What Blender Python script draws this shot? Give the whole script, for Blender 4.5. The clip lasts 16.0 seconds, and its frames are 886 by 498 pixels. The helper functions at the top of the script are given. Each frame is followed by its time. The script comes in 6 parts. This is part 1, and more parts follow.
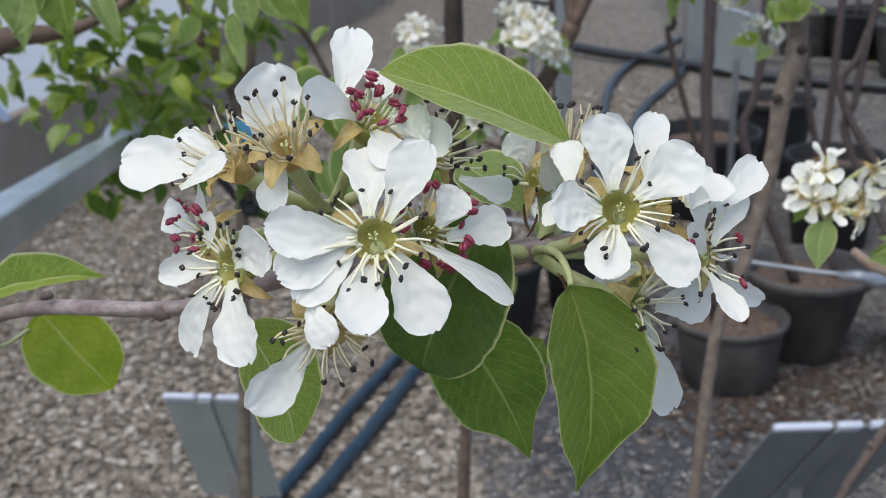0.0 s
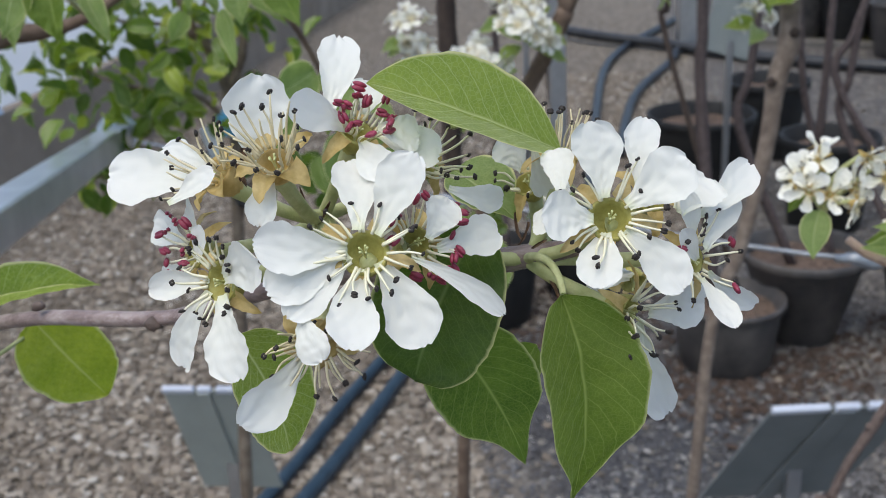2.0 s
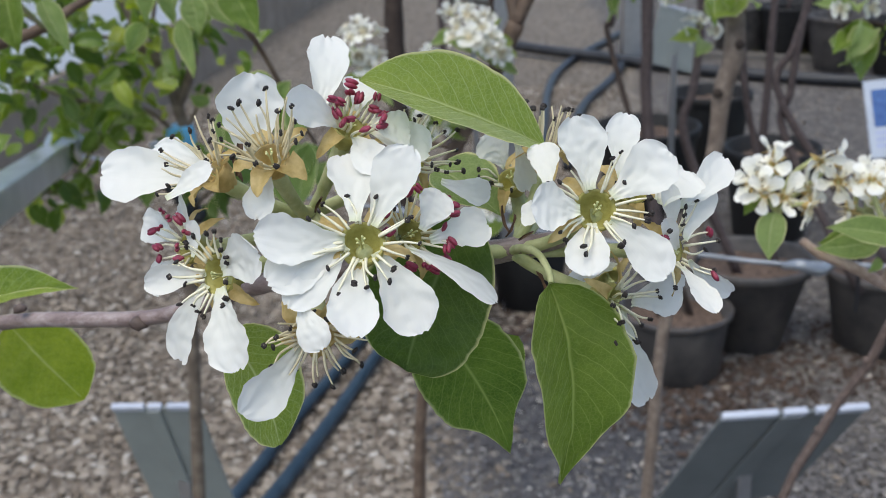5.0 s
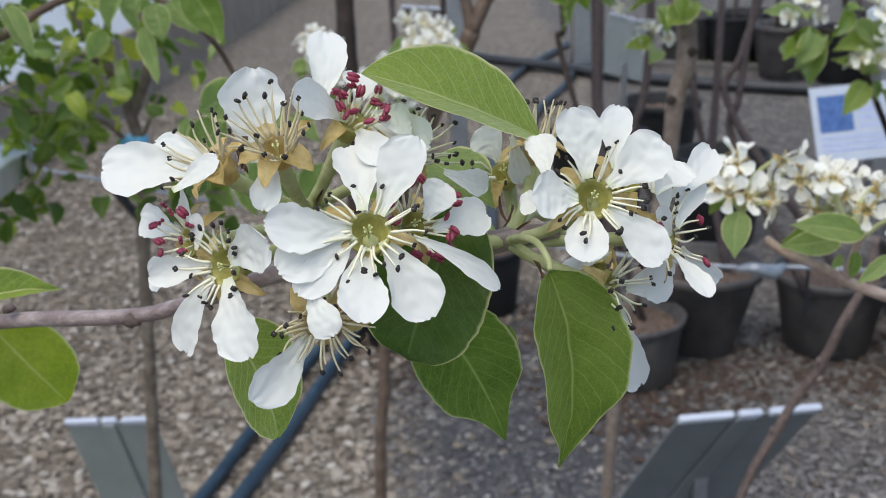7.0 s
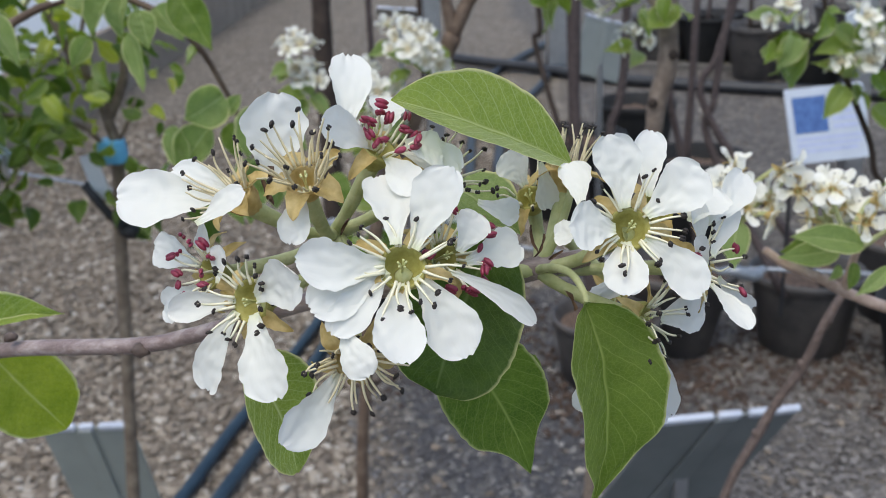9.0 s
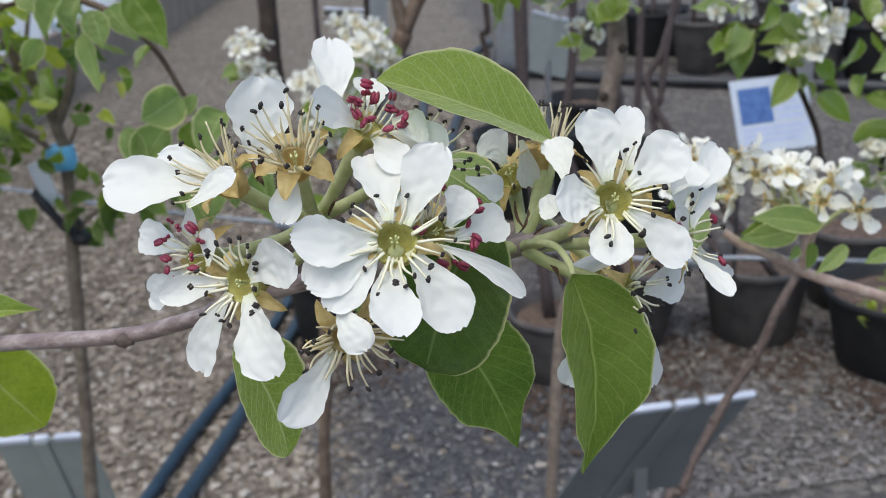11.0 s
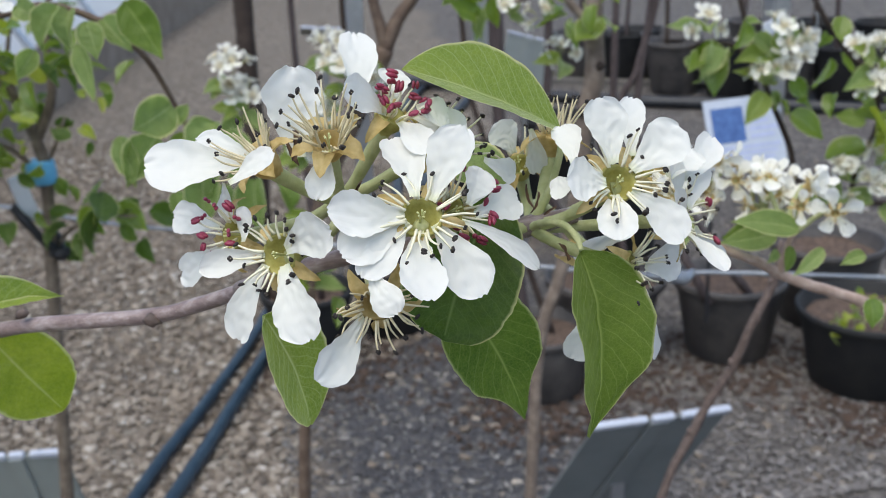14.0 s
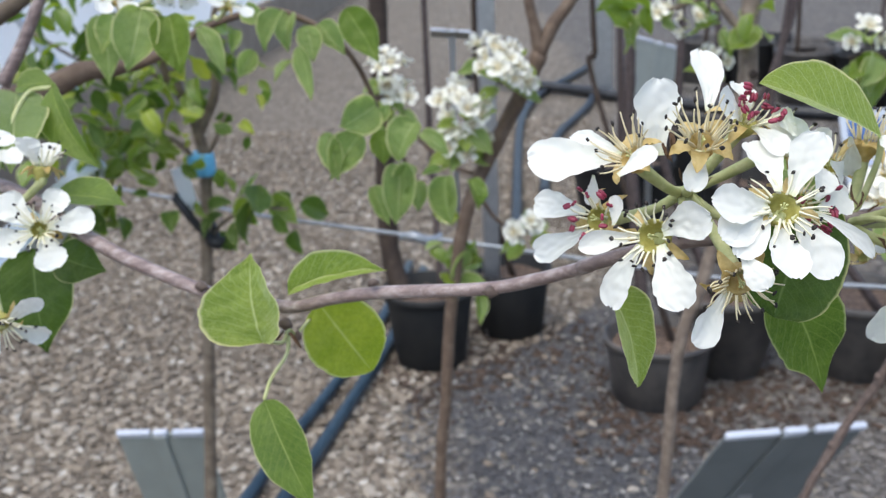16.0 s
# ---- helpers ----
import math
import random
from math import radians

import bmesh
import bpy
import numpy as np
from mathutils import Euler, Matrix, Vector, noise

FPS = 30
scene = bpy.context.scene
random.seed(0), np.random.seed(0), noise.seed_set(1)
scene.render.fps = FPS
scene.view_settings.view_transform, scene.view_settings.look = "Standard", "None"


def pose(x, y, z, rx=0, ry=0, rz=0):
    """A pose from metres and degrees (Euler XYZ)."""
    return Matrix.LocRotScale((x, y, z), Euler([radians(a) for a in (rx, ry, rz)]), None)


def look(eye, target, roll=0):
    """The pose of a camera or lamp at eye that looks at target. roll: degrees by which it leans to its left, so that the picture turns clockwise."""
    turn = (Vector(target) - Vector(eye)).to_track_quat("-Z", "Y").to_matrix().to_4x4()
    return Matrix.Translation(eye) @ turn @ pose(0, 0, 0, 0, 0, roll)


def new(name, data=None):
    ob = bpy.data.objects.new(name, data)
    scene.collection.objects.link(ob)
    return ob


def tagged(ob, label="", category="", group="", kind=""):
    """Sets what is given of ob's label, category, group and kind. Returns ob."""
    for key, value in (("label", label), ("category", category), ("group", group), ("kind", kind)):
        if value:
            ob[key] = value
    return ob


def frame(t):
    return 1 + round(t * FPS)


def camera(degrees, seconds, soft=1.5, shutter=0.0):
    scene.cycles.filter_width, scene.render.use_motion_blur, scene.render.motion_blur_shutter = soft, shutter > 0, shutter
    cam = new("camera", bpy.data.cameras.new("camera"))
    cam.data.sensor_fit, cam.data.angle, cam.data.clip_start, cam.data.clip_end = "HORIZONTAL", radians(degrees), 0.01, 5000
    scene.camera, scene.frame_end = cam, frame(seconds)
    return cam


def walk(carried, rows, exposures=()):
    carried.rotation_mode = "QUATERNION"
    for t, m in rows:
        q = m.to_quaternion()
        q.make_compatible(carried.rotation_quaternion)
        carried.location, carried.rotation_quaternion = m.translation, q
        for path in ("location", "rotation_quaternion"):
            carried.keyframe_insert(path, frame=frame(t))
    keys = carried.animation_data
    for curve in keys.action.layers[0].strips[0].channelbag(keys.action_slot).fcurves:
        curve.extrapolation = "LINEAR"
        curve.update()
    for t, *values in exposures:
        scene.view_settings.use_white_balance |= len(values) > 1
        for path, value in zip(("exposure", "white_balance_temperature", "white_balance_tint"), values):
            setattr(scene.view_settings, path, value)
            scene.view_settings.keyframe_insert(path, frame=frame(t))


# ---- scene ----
cam = camera(45.1, 16.0, soft=0.8)
ROWS = [
    (0.0, -0.0000, -0.0000, 1.6724, 70.00, 2.04, -0.00),
    (0.5, -0.0002, 0.0003, 1.6724, 69.86, 2.33, 0.26),
    (1.0, 0.0001, 0.0018, 1.6704, 69.75, 2.94, 0.10),
    (1.5, 0.0002, 0.0031, 1.6699, 69.76, 3.57, -0.33),
    (2.0, 0.0009, 0.0019, 1.6751, 69.25, 2.89, -0.50),
    (2.5, -0.0005, -0.0050, 1.6767, 69.33, 2.88, -1.17),
    (3.0, -0.0033, -0.0048, 1.6735, 69.55, 3.08, -1.57),
    (3.5, -0.0055, -0.0067, 1.6739, 69.94, 2.95, -1.91),
    (4.0, -0.0048, -0.0048, 1.6757, 69.60, 2.59, -2.32),
    (6.5, -0.0098, -0.0026, 1.6710, 70.36, 2.64, -5.26),
    (7.0, -0.0123, -0.0065, 1.6727, 70.30, 2.35, -5.93),
    (7.5, -0.0096, -0.0100, 1.6715, 70.45, 2.41, -6.20),
    (8.0, -0.0157, -0.0039, 1.6719, 70.50, 1.99, -6.31),
    (8.5, -0.0197, 0.0035, 1.6760, 70.12, 1.67, -6.38),
    (9.0, -0.0192, 0.0009, 1.6753, 70.26, 2.11, -7.26),
    (11.5, -0.0267, -0.0032, 1.6724, 70.15, 2.86, -10.92),
    (12.0, -0.0288, -0.0073, 1.6715, 70.34, 3.01, -11.70),
    (12.5, -0.0305, -0.0071, 1.6725, 70.46, 3.00, -12.05),
    (13.0, -0.0296, -0.0099, 1.6722, 70.79, 3.00, -12.13),
    (13.5, -0.0313, -0.0122, 1.6753, 70.66, 2.61, -12.07),
    (14.0, -0.0336, -0.0135, 1.6717, 71.12, 2.28, -11.48),
    (14.5, -0.0417, -0.0116, 1.6722, 71.17, 1.98, -11.24),
    (15.0, -0.0528, -0.0156, 1.6731, 71.37, 1.69, -10.21),
    (15.5, -0.0702, -0.0253, 1.6770, 71.27, 1.59, -8.20),
    (16.0, -0.0788, -0.0364, 1.6794, 71.51, 2.11, -5.16),
]
walk(cam, [(r[0], pose(*r[1:])) for r in ROWS], [(0.0, 0.96), (9.0, 0.96), (13.0, 1.03), (14.5, 1.07), (15.2, 1.15), (16.0, 1.34)])

# a close-focused lens: the blossom is sharp, the nursery behind it soft
cam.data.dof.use_dof = True
cam.data.dof.focus_distance = 0.142
cam.data.dof.aperture_fstop = 60.0

# ---- world, sun, exposure ----
world = bpy.data.worlds.new("sky")
scene.world = world
world.use_nodes = True
wn, wl = world.node_tree.nodes, world.node_tree.links
sky = wn.new("ShaderNodeTexSky")
sky.sky_type = "NISHITA"
sky.sun_disc = False
sky.sun_elevation = radians(66)
sky.sun_rotation = radians(215)
sky.air_density, sky.dust_density, sky.ozone_density = 1.0, 1.6, 1.0
wn["Background"].inputs["Strength"].default_value = 0.11
wl.new(sky.outputs[0], wn["Background"].inputs[0])
sun = new("sun", bpy.data.lights.new("sun", "SUN"))
sun.data.energy, sun.data.angle, sun.data.color = 1.05, radians(60), (1.0, 0.975, 0.835)
sun.matrix_world = look((-1.2, -1.7, 4.6), (0, 0, 0))


# ---- materials ----
def material(name, build, rough=0.6, metal=0.0):
    m = bpy.data.materials.new(name)
    m.use_nodes = True
    n, l = m.node_tree.nodes, m.node_tree.links
    p = n["Principled BSDF"]
    p.inputs["Roughness"].default_value, p.inputs["Metallic"].default_value = rough, metal
    build(n, l, p)
    return m


def noise_tex(n, l, scale, detail=4, rough=0.6, vec=None, dist=0.0):
    t = n.new("ShaderNodeTexNoise")
    t.inputs["Scale"].default_value, t.inputs["Detail"].default_value = scale, detail
    t.inputs["Roughness"].default_value, t.inputs["Distortion"].default_value = rough, dist
    if vec is not None:
        l.new(vec, t.inputs["Vector"])
    return t


def ramp(n, l, fac, stops):
    r = n.new("ShaderNodeValToRGB")
    e = r.color_ramp.elements
    while len(e) < len(stops):
        e.new(0.5)
    for k, (pos, col) in zip(e, stops):
        k.position, k.color = pos, (*col, 1)
    l.new(fac, r.inputs[0])
    return r.outputs[0]


def bump(n, l, p, height, strength, dist):
    b = n.new("ShaderNodeBump")
    b.inputs["Strength"].default_value, b.inputs["Distance"].default_value = strength, dist
    l.new(height, b.inputs["Height"])
    l.new(b.outputs[0], p.inputs["Normal"])


def mix_col(n, l, fac, a, b):
    m = n.new("ShaderNodeMix")
    m.data_type = "RGBA"
    for k, v in ((0, fac), (6, a), (7, b)):
        if isinstance(v, (float, int)):
            m.inputs[k].default_value = v
        elif isinstance(v, tuple):
            m.inputs[k].default_value = (*v, 1)
        else:
            l.new(v, m.inputs[k])
    return m.outputs[2]


def maths(n, l, op, a, b=0.0, clamp=False):
    m = n.new("ShaderNodeMath")
    m.operation, m.use_clamp = op, clamp
    for k, v in ((0, a), (1, b)):
        if isinstance(v, (float, int)):
            m.inputs[k].default_value = v
        else:
            l.new(v, m.inputs[k])
    return m.outputs[0]


def obj_coord(n):
    return n.new("ShaderNodeTexCoord").outputs["Object"]


def plain(name, a, b, scale, rough=0.6, metal=0.0, bump_mm=0.0, bump_scale=None):
    """Two tones mixed by a noise, with a fine relief."""
    def build(n, l, p):
        co = obj_coord(n)
        t = noise_tex(n, l, scale, 6, 0.65, co)
        l.new(ramp(n, l, t.outputs[0], [(0.32, a), (0.68, b)]), p.inputs["Base Color"])
        if bump_mm:
            u = noise_tex(n, l, bump_scale or scale * 6, 5, 0.7, co)
            bump(n, l, p, u.outputs[0], 0.7, bump_mm / 1000)
    return material(name, build, rough, metal)


def thin(n, l, p, col, amount):
    """Lets light pass through a thin blade."""
    tr = n.new("ShaderNodeBsdfTranslucent")
    l.new(col, tr.inputs[0])
    mx = n.new("ShaderNodeMixShader")
    mx.inputs[0].default_value = amount
    l.new(p.outputs[0], mx.inputs[1])
    l.new(tr.outputs[0], mx.inputs[2])
    l.new(mx.outputs[0], n["Material Output"].inputs[0])


def petal_build(n, l, p, tip=(0.83, 0.825, 0.79), mid=(0.81, 0.805, 0.725)):
    uv = n.new("ShaderNodeUVMap").outputs[0]
    sep = n.new("ShaderNodeSeparateXYZ")
    l.new(uv, sep.inputs[0])
    co = obj_coord(n)
    t = noise_tex(n, l, 260, 4, 0.6, co)
    info = n.new("ShaderNodeObjectInfo")
    base = ramp(n, l, sep.outputs[0], [(0.0, (0.72, 0.74, 0.50)), (0.14, mid), (1.0, tip)])
    col = mix_col(n, l, maths(n, l, "MULTIPLY", t.outputs[0], 0.12), base, (0.76, 0.765, 0.72))
    col = mix_col(n, l, maths(n, l, "MULTIPLY", info.outputs["Random"], 0.25), col, (0.84, 0.82, 0.74))
    # a few brown specks where the margins have begun to wither
    rim = maths(n, l, "MULTIPLY", maths(n, l, "SUBTRACT", maths(n, l, "ABSOLUTE", maths(n, l, "SUBTRACT", sep.outputs[1], 0.5)), 0.40), 10.0, True)
    rim = maths(n, l, "MAXIMUM", rim, maths(n, l, "MULTIPLY", maths(n, l, "SUBTRACT", sep.outputs[0], 0.90), 10.0, True))
    speck = maths(n, l, "MULTIPLY", maths(n, l, "SUBTRACT", noise_tex(n, l, 620, 3, 0.7, co).outputs[0], 0.66), 9.0, True)
    col = mix_col(n, l, maths(n, l, "MULTIPLY", maths(n, l, "MULTIPLY", speck, rim), 0.7), col, (0.40, 0.27, 0.12))
    l.new(col, p.inputs["Base Color"])
    # fine veins that fan out along the blade
    w = n.new("ShaderNodeTexWave")
    w.wave_type, w.bands_direction = "BANDS", "Y"
    w.inputs["Scale"].default_value, w.inputs["Distortion"].default_value = 4.0, 1.6
    w.inputs["Detail"].default_value, w.inputs["Detail Scale"].default_value = 3.0, 1.2
    l.new(uv, w.inputs[0])
    h = maths(n, l, "ADD", maths(n, l, "MULTIPLY", w.outputs["Fac"], 0.06), maths(n, l, "MULTIPLY", t.outputs[0], 0.35))
    bump(n, l, p, h, 0.35, 0.00012)
    p.inputs["Specular IOR Level"].default_value = 0.25
    thin(n, l, p, col, 0.28)


def leaf_builder(dark, light, glow, under, down=0.12, net_scale=1700, vein_k=0.30, rim_k=0.5, rim_at=0.480, spec=0.35):
    def build(n, l, p):
        uv = n.new("ShaderNodeUVMap").outputs[0]
        sep = n.new("ShaderNodeSeparateXYZ")
        l.new(uv, sep.inputs[0])
        u, v = sep.outputs[0], sep.outputs[1]
        side = maths(n, l, "ABSOLUTE", maths(n, l, "SUBTRACT", v, 0.5))       # 0 midrib, 0.5 margin
        co = obj_coord(n)
        t = noise_tex(n, l, 90, 5, 0.6, co)
        f = noise_tex(n, l, 900, 3, 0.6, co)
        info = n.new("ShaderNodeObjectInfo")
        base = ramp(n, l, maths(n, l, "ADD", maths(n, l, "MULTIPLY", t.outputs[0], 0.6), maths(n, l, "MULTIPLY", f.outputs[0], 0.4)), [(0.38, dark), (0.62, light)])
        base = mix_col(n, l, maths(n, l, "MULTIPLY", info.outputs["Random"], 0.35), base, under)
        # pinnate side veins, swept forward
        ph = maths(n, l, "SUBTRACT", u, maths(n, l, "MULTIPLY", side, 0.55))
        ph = maths(n, l, "ADD", ph, maths(n, l, "MULTIPLY", t.outputs[0], 0.15))
        tri = maths(n, l, "PINGPONG", maths(n, l, "MULTIPLY", ph, 11.0), 0.5)
        vein = maths(n, l, "SUBTRACT", 1.0, maths(n, l, "MULTIPLY", tri, 17.0), True)
        rib = maths(n, l, "SUBTRACT", 1.0, maths(n, l, "MULTIPLY", side, 42.0), True)
        vor = n.new("ShaderNodeTexVoronoi")
        vor.feature = "DISTANCE_TO_EDGE"
        vor.inputs["Scale"].default_value = net_scale
        l.new(co, vor.inputs["Vector"])
        net = maths(n, l, "SUBTRACT", 1.0, maths(n, l, "MULTIPLY", vor.outputs[0], 12.0), True)
        lines = maths(n, l, "MAXIMUM", maths(n, l, "MULTIPLY", vein, vein_k), maths(n, l, "MAXIMUM", maths(n, l, "MULTIPLY", rib, 0.75), maths(n, l, "MULTIPLY", net, 0.20)))
        col = mix_col(n, l, lines, base, glow)
        # downy pale margin
        rim = maths(n, l, "MULTIPLY", maths(n, l, "SUBTRACT", maths(n, l, "ADD", side, maths(n, l, "MULTIPLY", f.outputs[0], 0.02)), rim_at), 40.0, True)
        col = mix_col(n, l, maths(n, l, "MULTIPLY", rim, rim_k), col, (0.56, 0.55, 0.27))
        l.new(col, p.inputs["Base Color"])
        h = maths(n, l, "SUBTRACT", maths(n, l, "MULTIPLY", f.outputs[0], 0.5), lines)
        bump(n, l, p, h, 0.6, 0.00025)
        p.inputs["Specular IOR Level"].default_value = spec
        p.inputs["Sheen Weight"].default_value = down
        p.inputs["Sheen Roughness"].default_value = 0.35
        p.inputs["Sheen Tint"].default_value = (0.90, 0.95, 0.66, 1.0)
        tc = n.new("ShaderNodeHueSaturation")
        tc.inputs["Value"].default_value, tc.inputs["Saturation"].default_value = 1.9, 1.1
        l.new(col, tc.inputs["Color"])
        thin(n, l, p, tc.outputs[0], 0.42)
    return build


def bark_builder(a, b, c, scale, along=1.0, spread=0.25, relief=0.05):
    def build(n, l, p):
        co = obj_coord(n)
        if along != 1.0:
            mp = n.new("ShaderNodeMapping")
            mp.inputs["Scale"].default_value = (along, 1.0, 1.0)
            l.new(co, mp.inputs["Vector"])
            co = mp.outputs[0]
        t = noise_tex(n, l, scale, 6, 0.65, co)
        u = noise_tex(n, l, scale * 5, 5, 0.7, co)
        col = ramp(n, l, t.outputs[0], [(0.5 - spread, a), (0.5, b), (0.5 + spread, c)])
        v = n.new("ShaderNodeTexVoronoi")
        v.inputs["Scale"].default_value = scale * 2.2
        l.new(co, v.inputs["Vector"])
        dots = maths(n, l, "SUBTRACT", 1.0, maths(n, l, "MULTIPLY", v.outputs["Distance"], 7.0), True)
        col = mix_col(n, l, maths(n, l, "MULTIPLY", dots, 0.5), col, c)
        l.new(col, p.inputs["Base Color"])
        bump(n, l, p, maths(n, l, "ADD", u.outputs[0], maths(n, l, "MULTIPLY", dots, 0.5)), 0.8, relief / scale)
    return build


def stone_builder(stops, warm=0.0):
    def build(n, l, p):
        g = n.new("ShaderNodeNewGeometry")
        co = obj_coord(n)
        t = noise_tex(n, l, 60, 5, 0.65, co)
        big = noise_tex(n, l, 1.3, 3, 0.5, co)
        col = ramp(n, l, g.outputs["Random Per Island"], stops)
        col = mix_col(n, l, maths(n, l, "MULTIPLY", t.outputs[0], 0.5), col, (0.10, 0.085, 0.07))
        col = mix_col(n, l, maths(n, l, "MULTIPLY", big.outputs[0], 0.35), col, (0.16, 0.13, 0.105))
        if warm:
            # paler, browner grit towards the far side of the yard
            sep = n.new("ShaderNodeSeparateXYZ")
            l.new(co, sep.inputs[0])
            east = maths(n, l, "MULTIPLY", maths(n, l, "SUBTRACT", sep.outputs[0], 0.75), 1.5, True)
            col = mix_col(n, l, maths(n, l, "MULTIPLY", east, warm), col, (0.30, 0.265, 0.235))
        l.new(col, p.inputs["Base Color"])
        bump(n, l, p, t.outputs[0], 0.5, 0.003)
    return build


def ground_build(n, l, p):
    co = obj_coord(n)
    sep = n.new("ShaderNodeSeparateXYZ")
    l.new(co, sep.inputs[0])
    v = n.new("ShaderNodeTexVoronoi")
    v.inputs["Scale"].default_value = 38
    l.new(co, v.inputs["Vector"])
    v2 = n.new("ShaderNodeTexVoronoi")
    v2.inputs["Scale"].default_value = 85
    l.new(co, v2.inputs["Vector"])
    fine = noise_tex(n, l, 150, 4, 0.7, co)
    big = noise_tex(n, l, 0.9, 4, 0.55, co)
    sv = n.new("ShaderNodeSeparateColor")
    l.new(v.outputs["Color"], sv.inputs[0])
    brown = ramp(n, l, sv.outputs[0], [(0.0, (0.10, 0.08, 0.06)), (0.4, (0.19, 0.155, 0.12)), (0.75, (0.27, 0.225, 0.18)), (1.0, (0.40, 0.36, 0.30))])
    grey = ramp(n, l, sv.outputs[0], [(0.0, (0.034, 0.038, 0.049)), (0.6, (0.066, 0.072, 0.090)), (0.9, (0.12, 0.118, 0.118)), (1.0, (0.30, 0.27, 0.23))])
    # the grey grit lies to the right of a wandering line
    line = maths(n, l, "ADD", sep.outputs[0], maths(n, l, "MULTIPLY", big.outputs[0], 0.8))
    far = maths(n, l, "MULTIPLY", maths(n, l, "MULTIPLY", maths(n, l, "SUBTRACT", sep.outputs[1], 3.5), 0.8, True), 1.3)
    far = maths(n, l, "ADD", far, maths(n, l, "MULTIPLY", maths(n, l, "MAXIMUM", maths(n, l, "SUBTRACT", sep.outputs[1], 4.8), 0.0), 0.12))
    fac = maths(n, l, "MULTIPLY", maths(n, l, "SUBTRACT", maths(n, l, "SUBTRACT", line, far), 0.45), 5.0, True)
    east = maths(n, l, "MULTIPLY", maths(n, l, "SUBTRACT", sep.outputs[0], 0.75), 1.5, True)
    fac = maths(n, l, "MULTIPLY", fac, maths(n, l, "SUBTRACT", 1.0, maths(n, l, "MULTIPLY", east, 0.4)))
    col = mix_col(n, l, fac, brown, grey)
    col = mix_col(n, l, maths(n, l, "MULTIPLY", fine.outputs[0], 0.4), col, (0.07, 0.06, 0.05))
    col = mix_col(n, l, maths(n, l, "MULTIPLY", big.outputs[0], 0.3), col, (0.13, 0.11, 0.09))
    l.new(col, p.inputs["Base Color"])
    h = maths(n, l, "ADD", maths(n, l, "MULTIPLY", v.outputs["Distance"], -1.0), maths(n, l, "MULTIPLY", v2.outputs["Distance"], -0.5))
    bump(n, l, p, h, 1.0, 0.02)


def panel_build(n, l, p):
    co = obj_coord(n)
    sep = n.new("ShaderNodeSeparateXYZ")
    l.new(co, sep.inputs[0])
    t = noise_tex(n, l, 1.7, 5, 0.6, co)
    col = ramp(n, l, t.outputs[0], [(0.3, (0.88, 0.89, 0.91)), (0.7, (0.94, 0.95, 0.96))])
    l.new(col, p.inputs["Base Color"])
    w = n.new("ShaderNodeTexWave")
    w.bands_direction = "Y"
    w.inputs["Scale"].default_value = 9
    l.new(co, w.inputs[0])
    bump(n, l, p, w.outputs["Fac"], 0.3, 0.004)
    thin(n, l, p, col, 0.6)


PETAL = material("petal", petal_build, 0.55)
PETAL_CREAM = material("petal_cream", lambda n, l, p: petal_build(n, l, p, (0.90, 0.885, 0.835), (0.86, 0.835, 0.68)), 0.55)
LEAF = material("leaf_green", leaf_builder((0.080, 0.140, 0.022), (0.142, 0.212, 0.038), (0.34, 0.40, 0.12), (0.18, 0.24, 0.03), 0.25, 1700, 0.40, 0.65), 0.45)
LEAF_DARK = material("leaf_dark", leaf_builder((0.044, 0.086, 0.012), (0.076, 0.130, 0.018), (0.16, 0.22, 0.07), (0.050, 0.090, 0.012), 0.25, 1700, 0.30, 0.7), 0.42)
LEAF_PALE = material("leaf_pale", leaf_builder((0.135, 0.205, 0.050), (0.225, 0.30, 0.085), (0.46, 0.50, 0.24), (0.24, 0.31, 0.12), 0.6, 1700, 0.14, 0.85, 0.462), 0.45)
LEAF_YOUNG = material("leaf_young", leaf_builder((0.165, 0.235, 0.040), (0.275, 0.345, 0.065), (0.54, 0.58, 0.28), (0.235, 0.305, 0.060), 0.9, 1500, 0.42, 1.0, 0.472), 0.5)
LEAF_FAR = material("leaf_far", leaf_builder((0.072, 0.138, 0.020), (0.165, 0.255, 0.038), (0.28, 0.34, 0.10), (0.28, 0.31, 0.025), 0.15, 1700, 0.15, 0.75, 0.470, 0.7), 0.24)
# brighter, yellower leaf copy: the look of sun on and through blades is painted in
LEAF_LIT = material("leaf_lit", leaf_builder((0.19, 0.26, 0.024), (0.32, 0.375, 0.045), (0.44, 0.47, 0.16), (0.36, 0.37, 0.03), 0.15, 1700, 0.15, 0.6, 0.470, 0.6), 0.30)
FILAMENT_OLD = plain("filament_faded", (0.60, 0.51, 0.30), (0.76, 0.68, 0.47), 400, 0.5)
FILAMENT = plain("filament", (0.68, 0.64, 0.44), (0.82, 0.79, 0.62), 400, 0.45)
ANTHER_BLACK = plain("anther_black", (0.012, 0.009, 0.008), (0.035, 0.025, 0.020), 1500, 0.65, 0, 0.1, 4000)
ANTHER_RED = plain("anther_red", (0.16, 0.012, 0.035), (0.32, 0.035, 0.075), 900, 0.38, 0, 0.08, 4000)


def sepal_build(n, l, p):
    co = obj_coord(n)
    t = noise_tex(n, l, 350, 4, 0.6, co)
    f = noise_tex(n, l, 1800, 3, 0.6, co)
    col = ramp(n, l, t.outputs[0], [(0.35, (0.47, 0.33, 0.10)), (0.65, (0.70, 0.54, 0.25))])
    l.new(col, p.inputs["Base Color"])
    bump(n, l, p, f.outputs[0], 0.5, 0.00015)
    thin(n, l, p, col, 0.28)


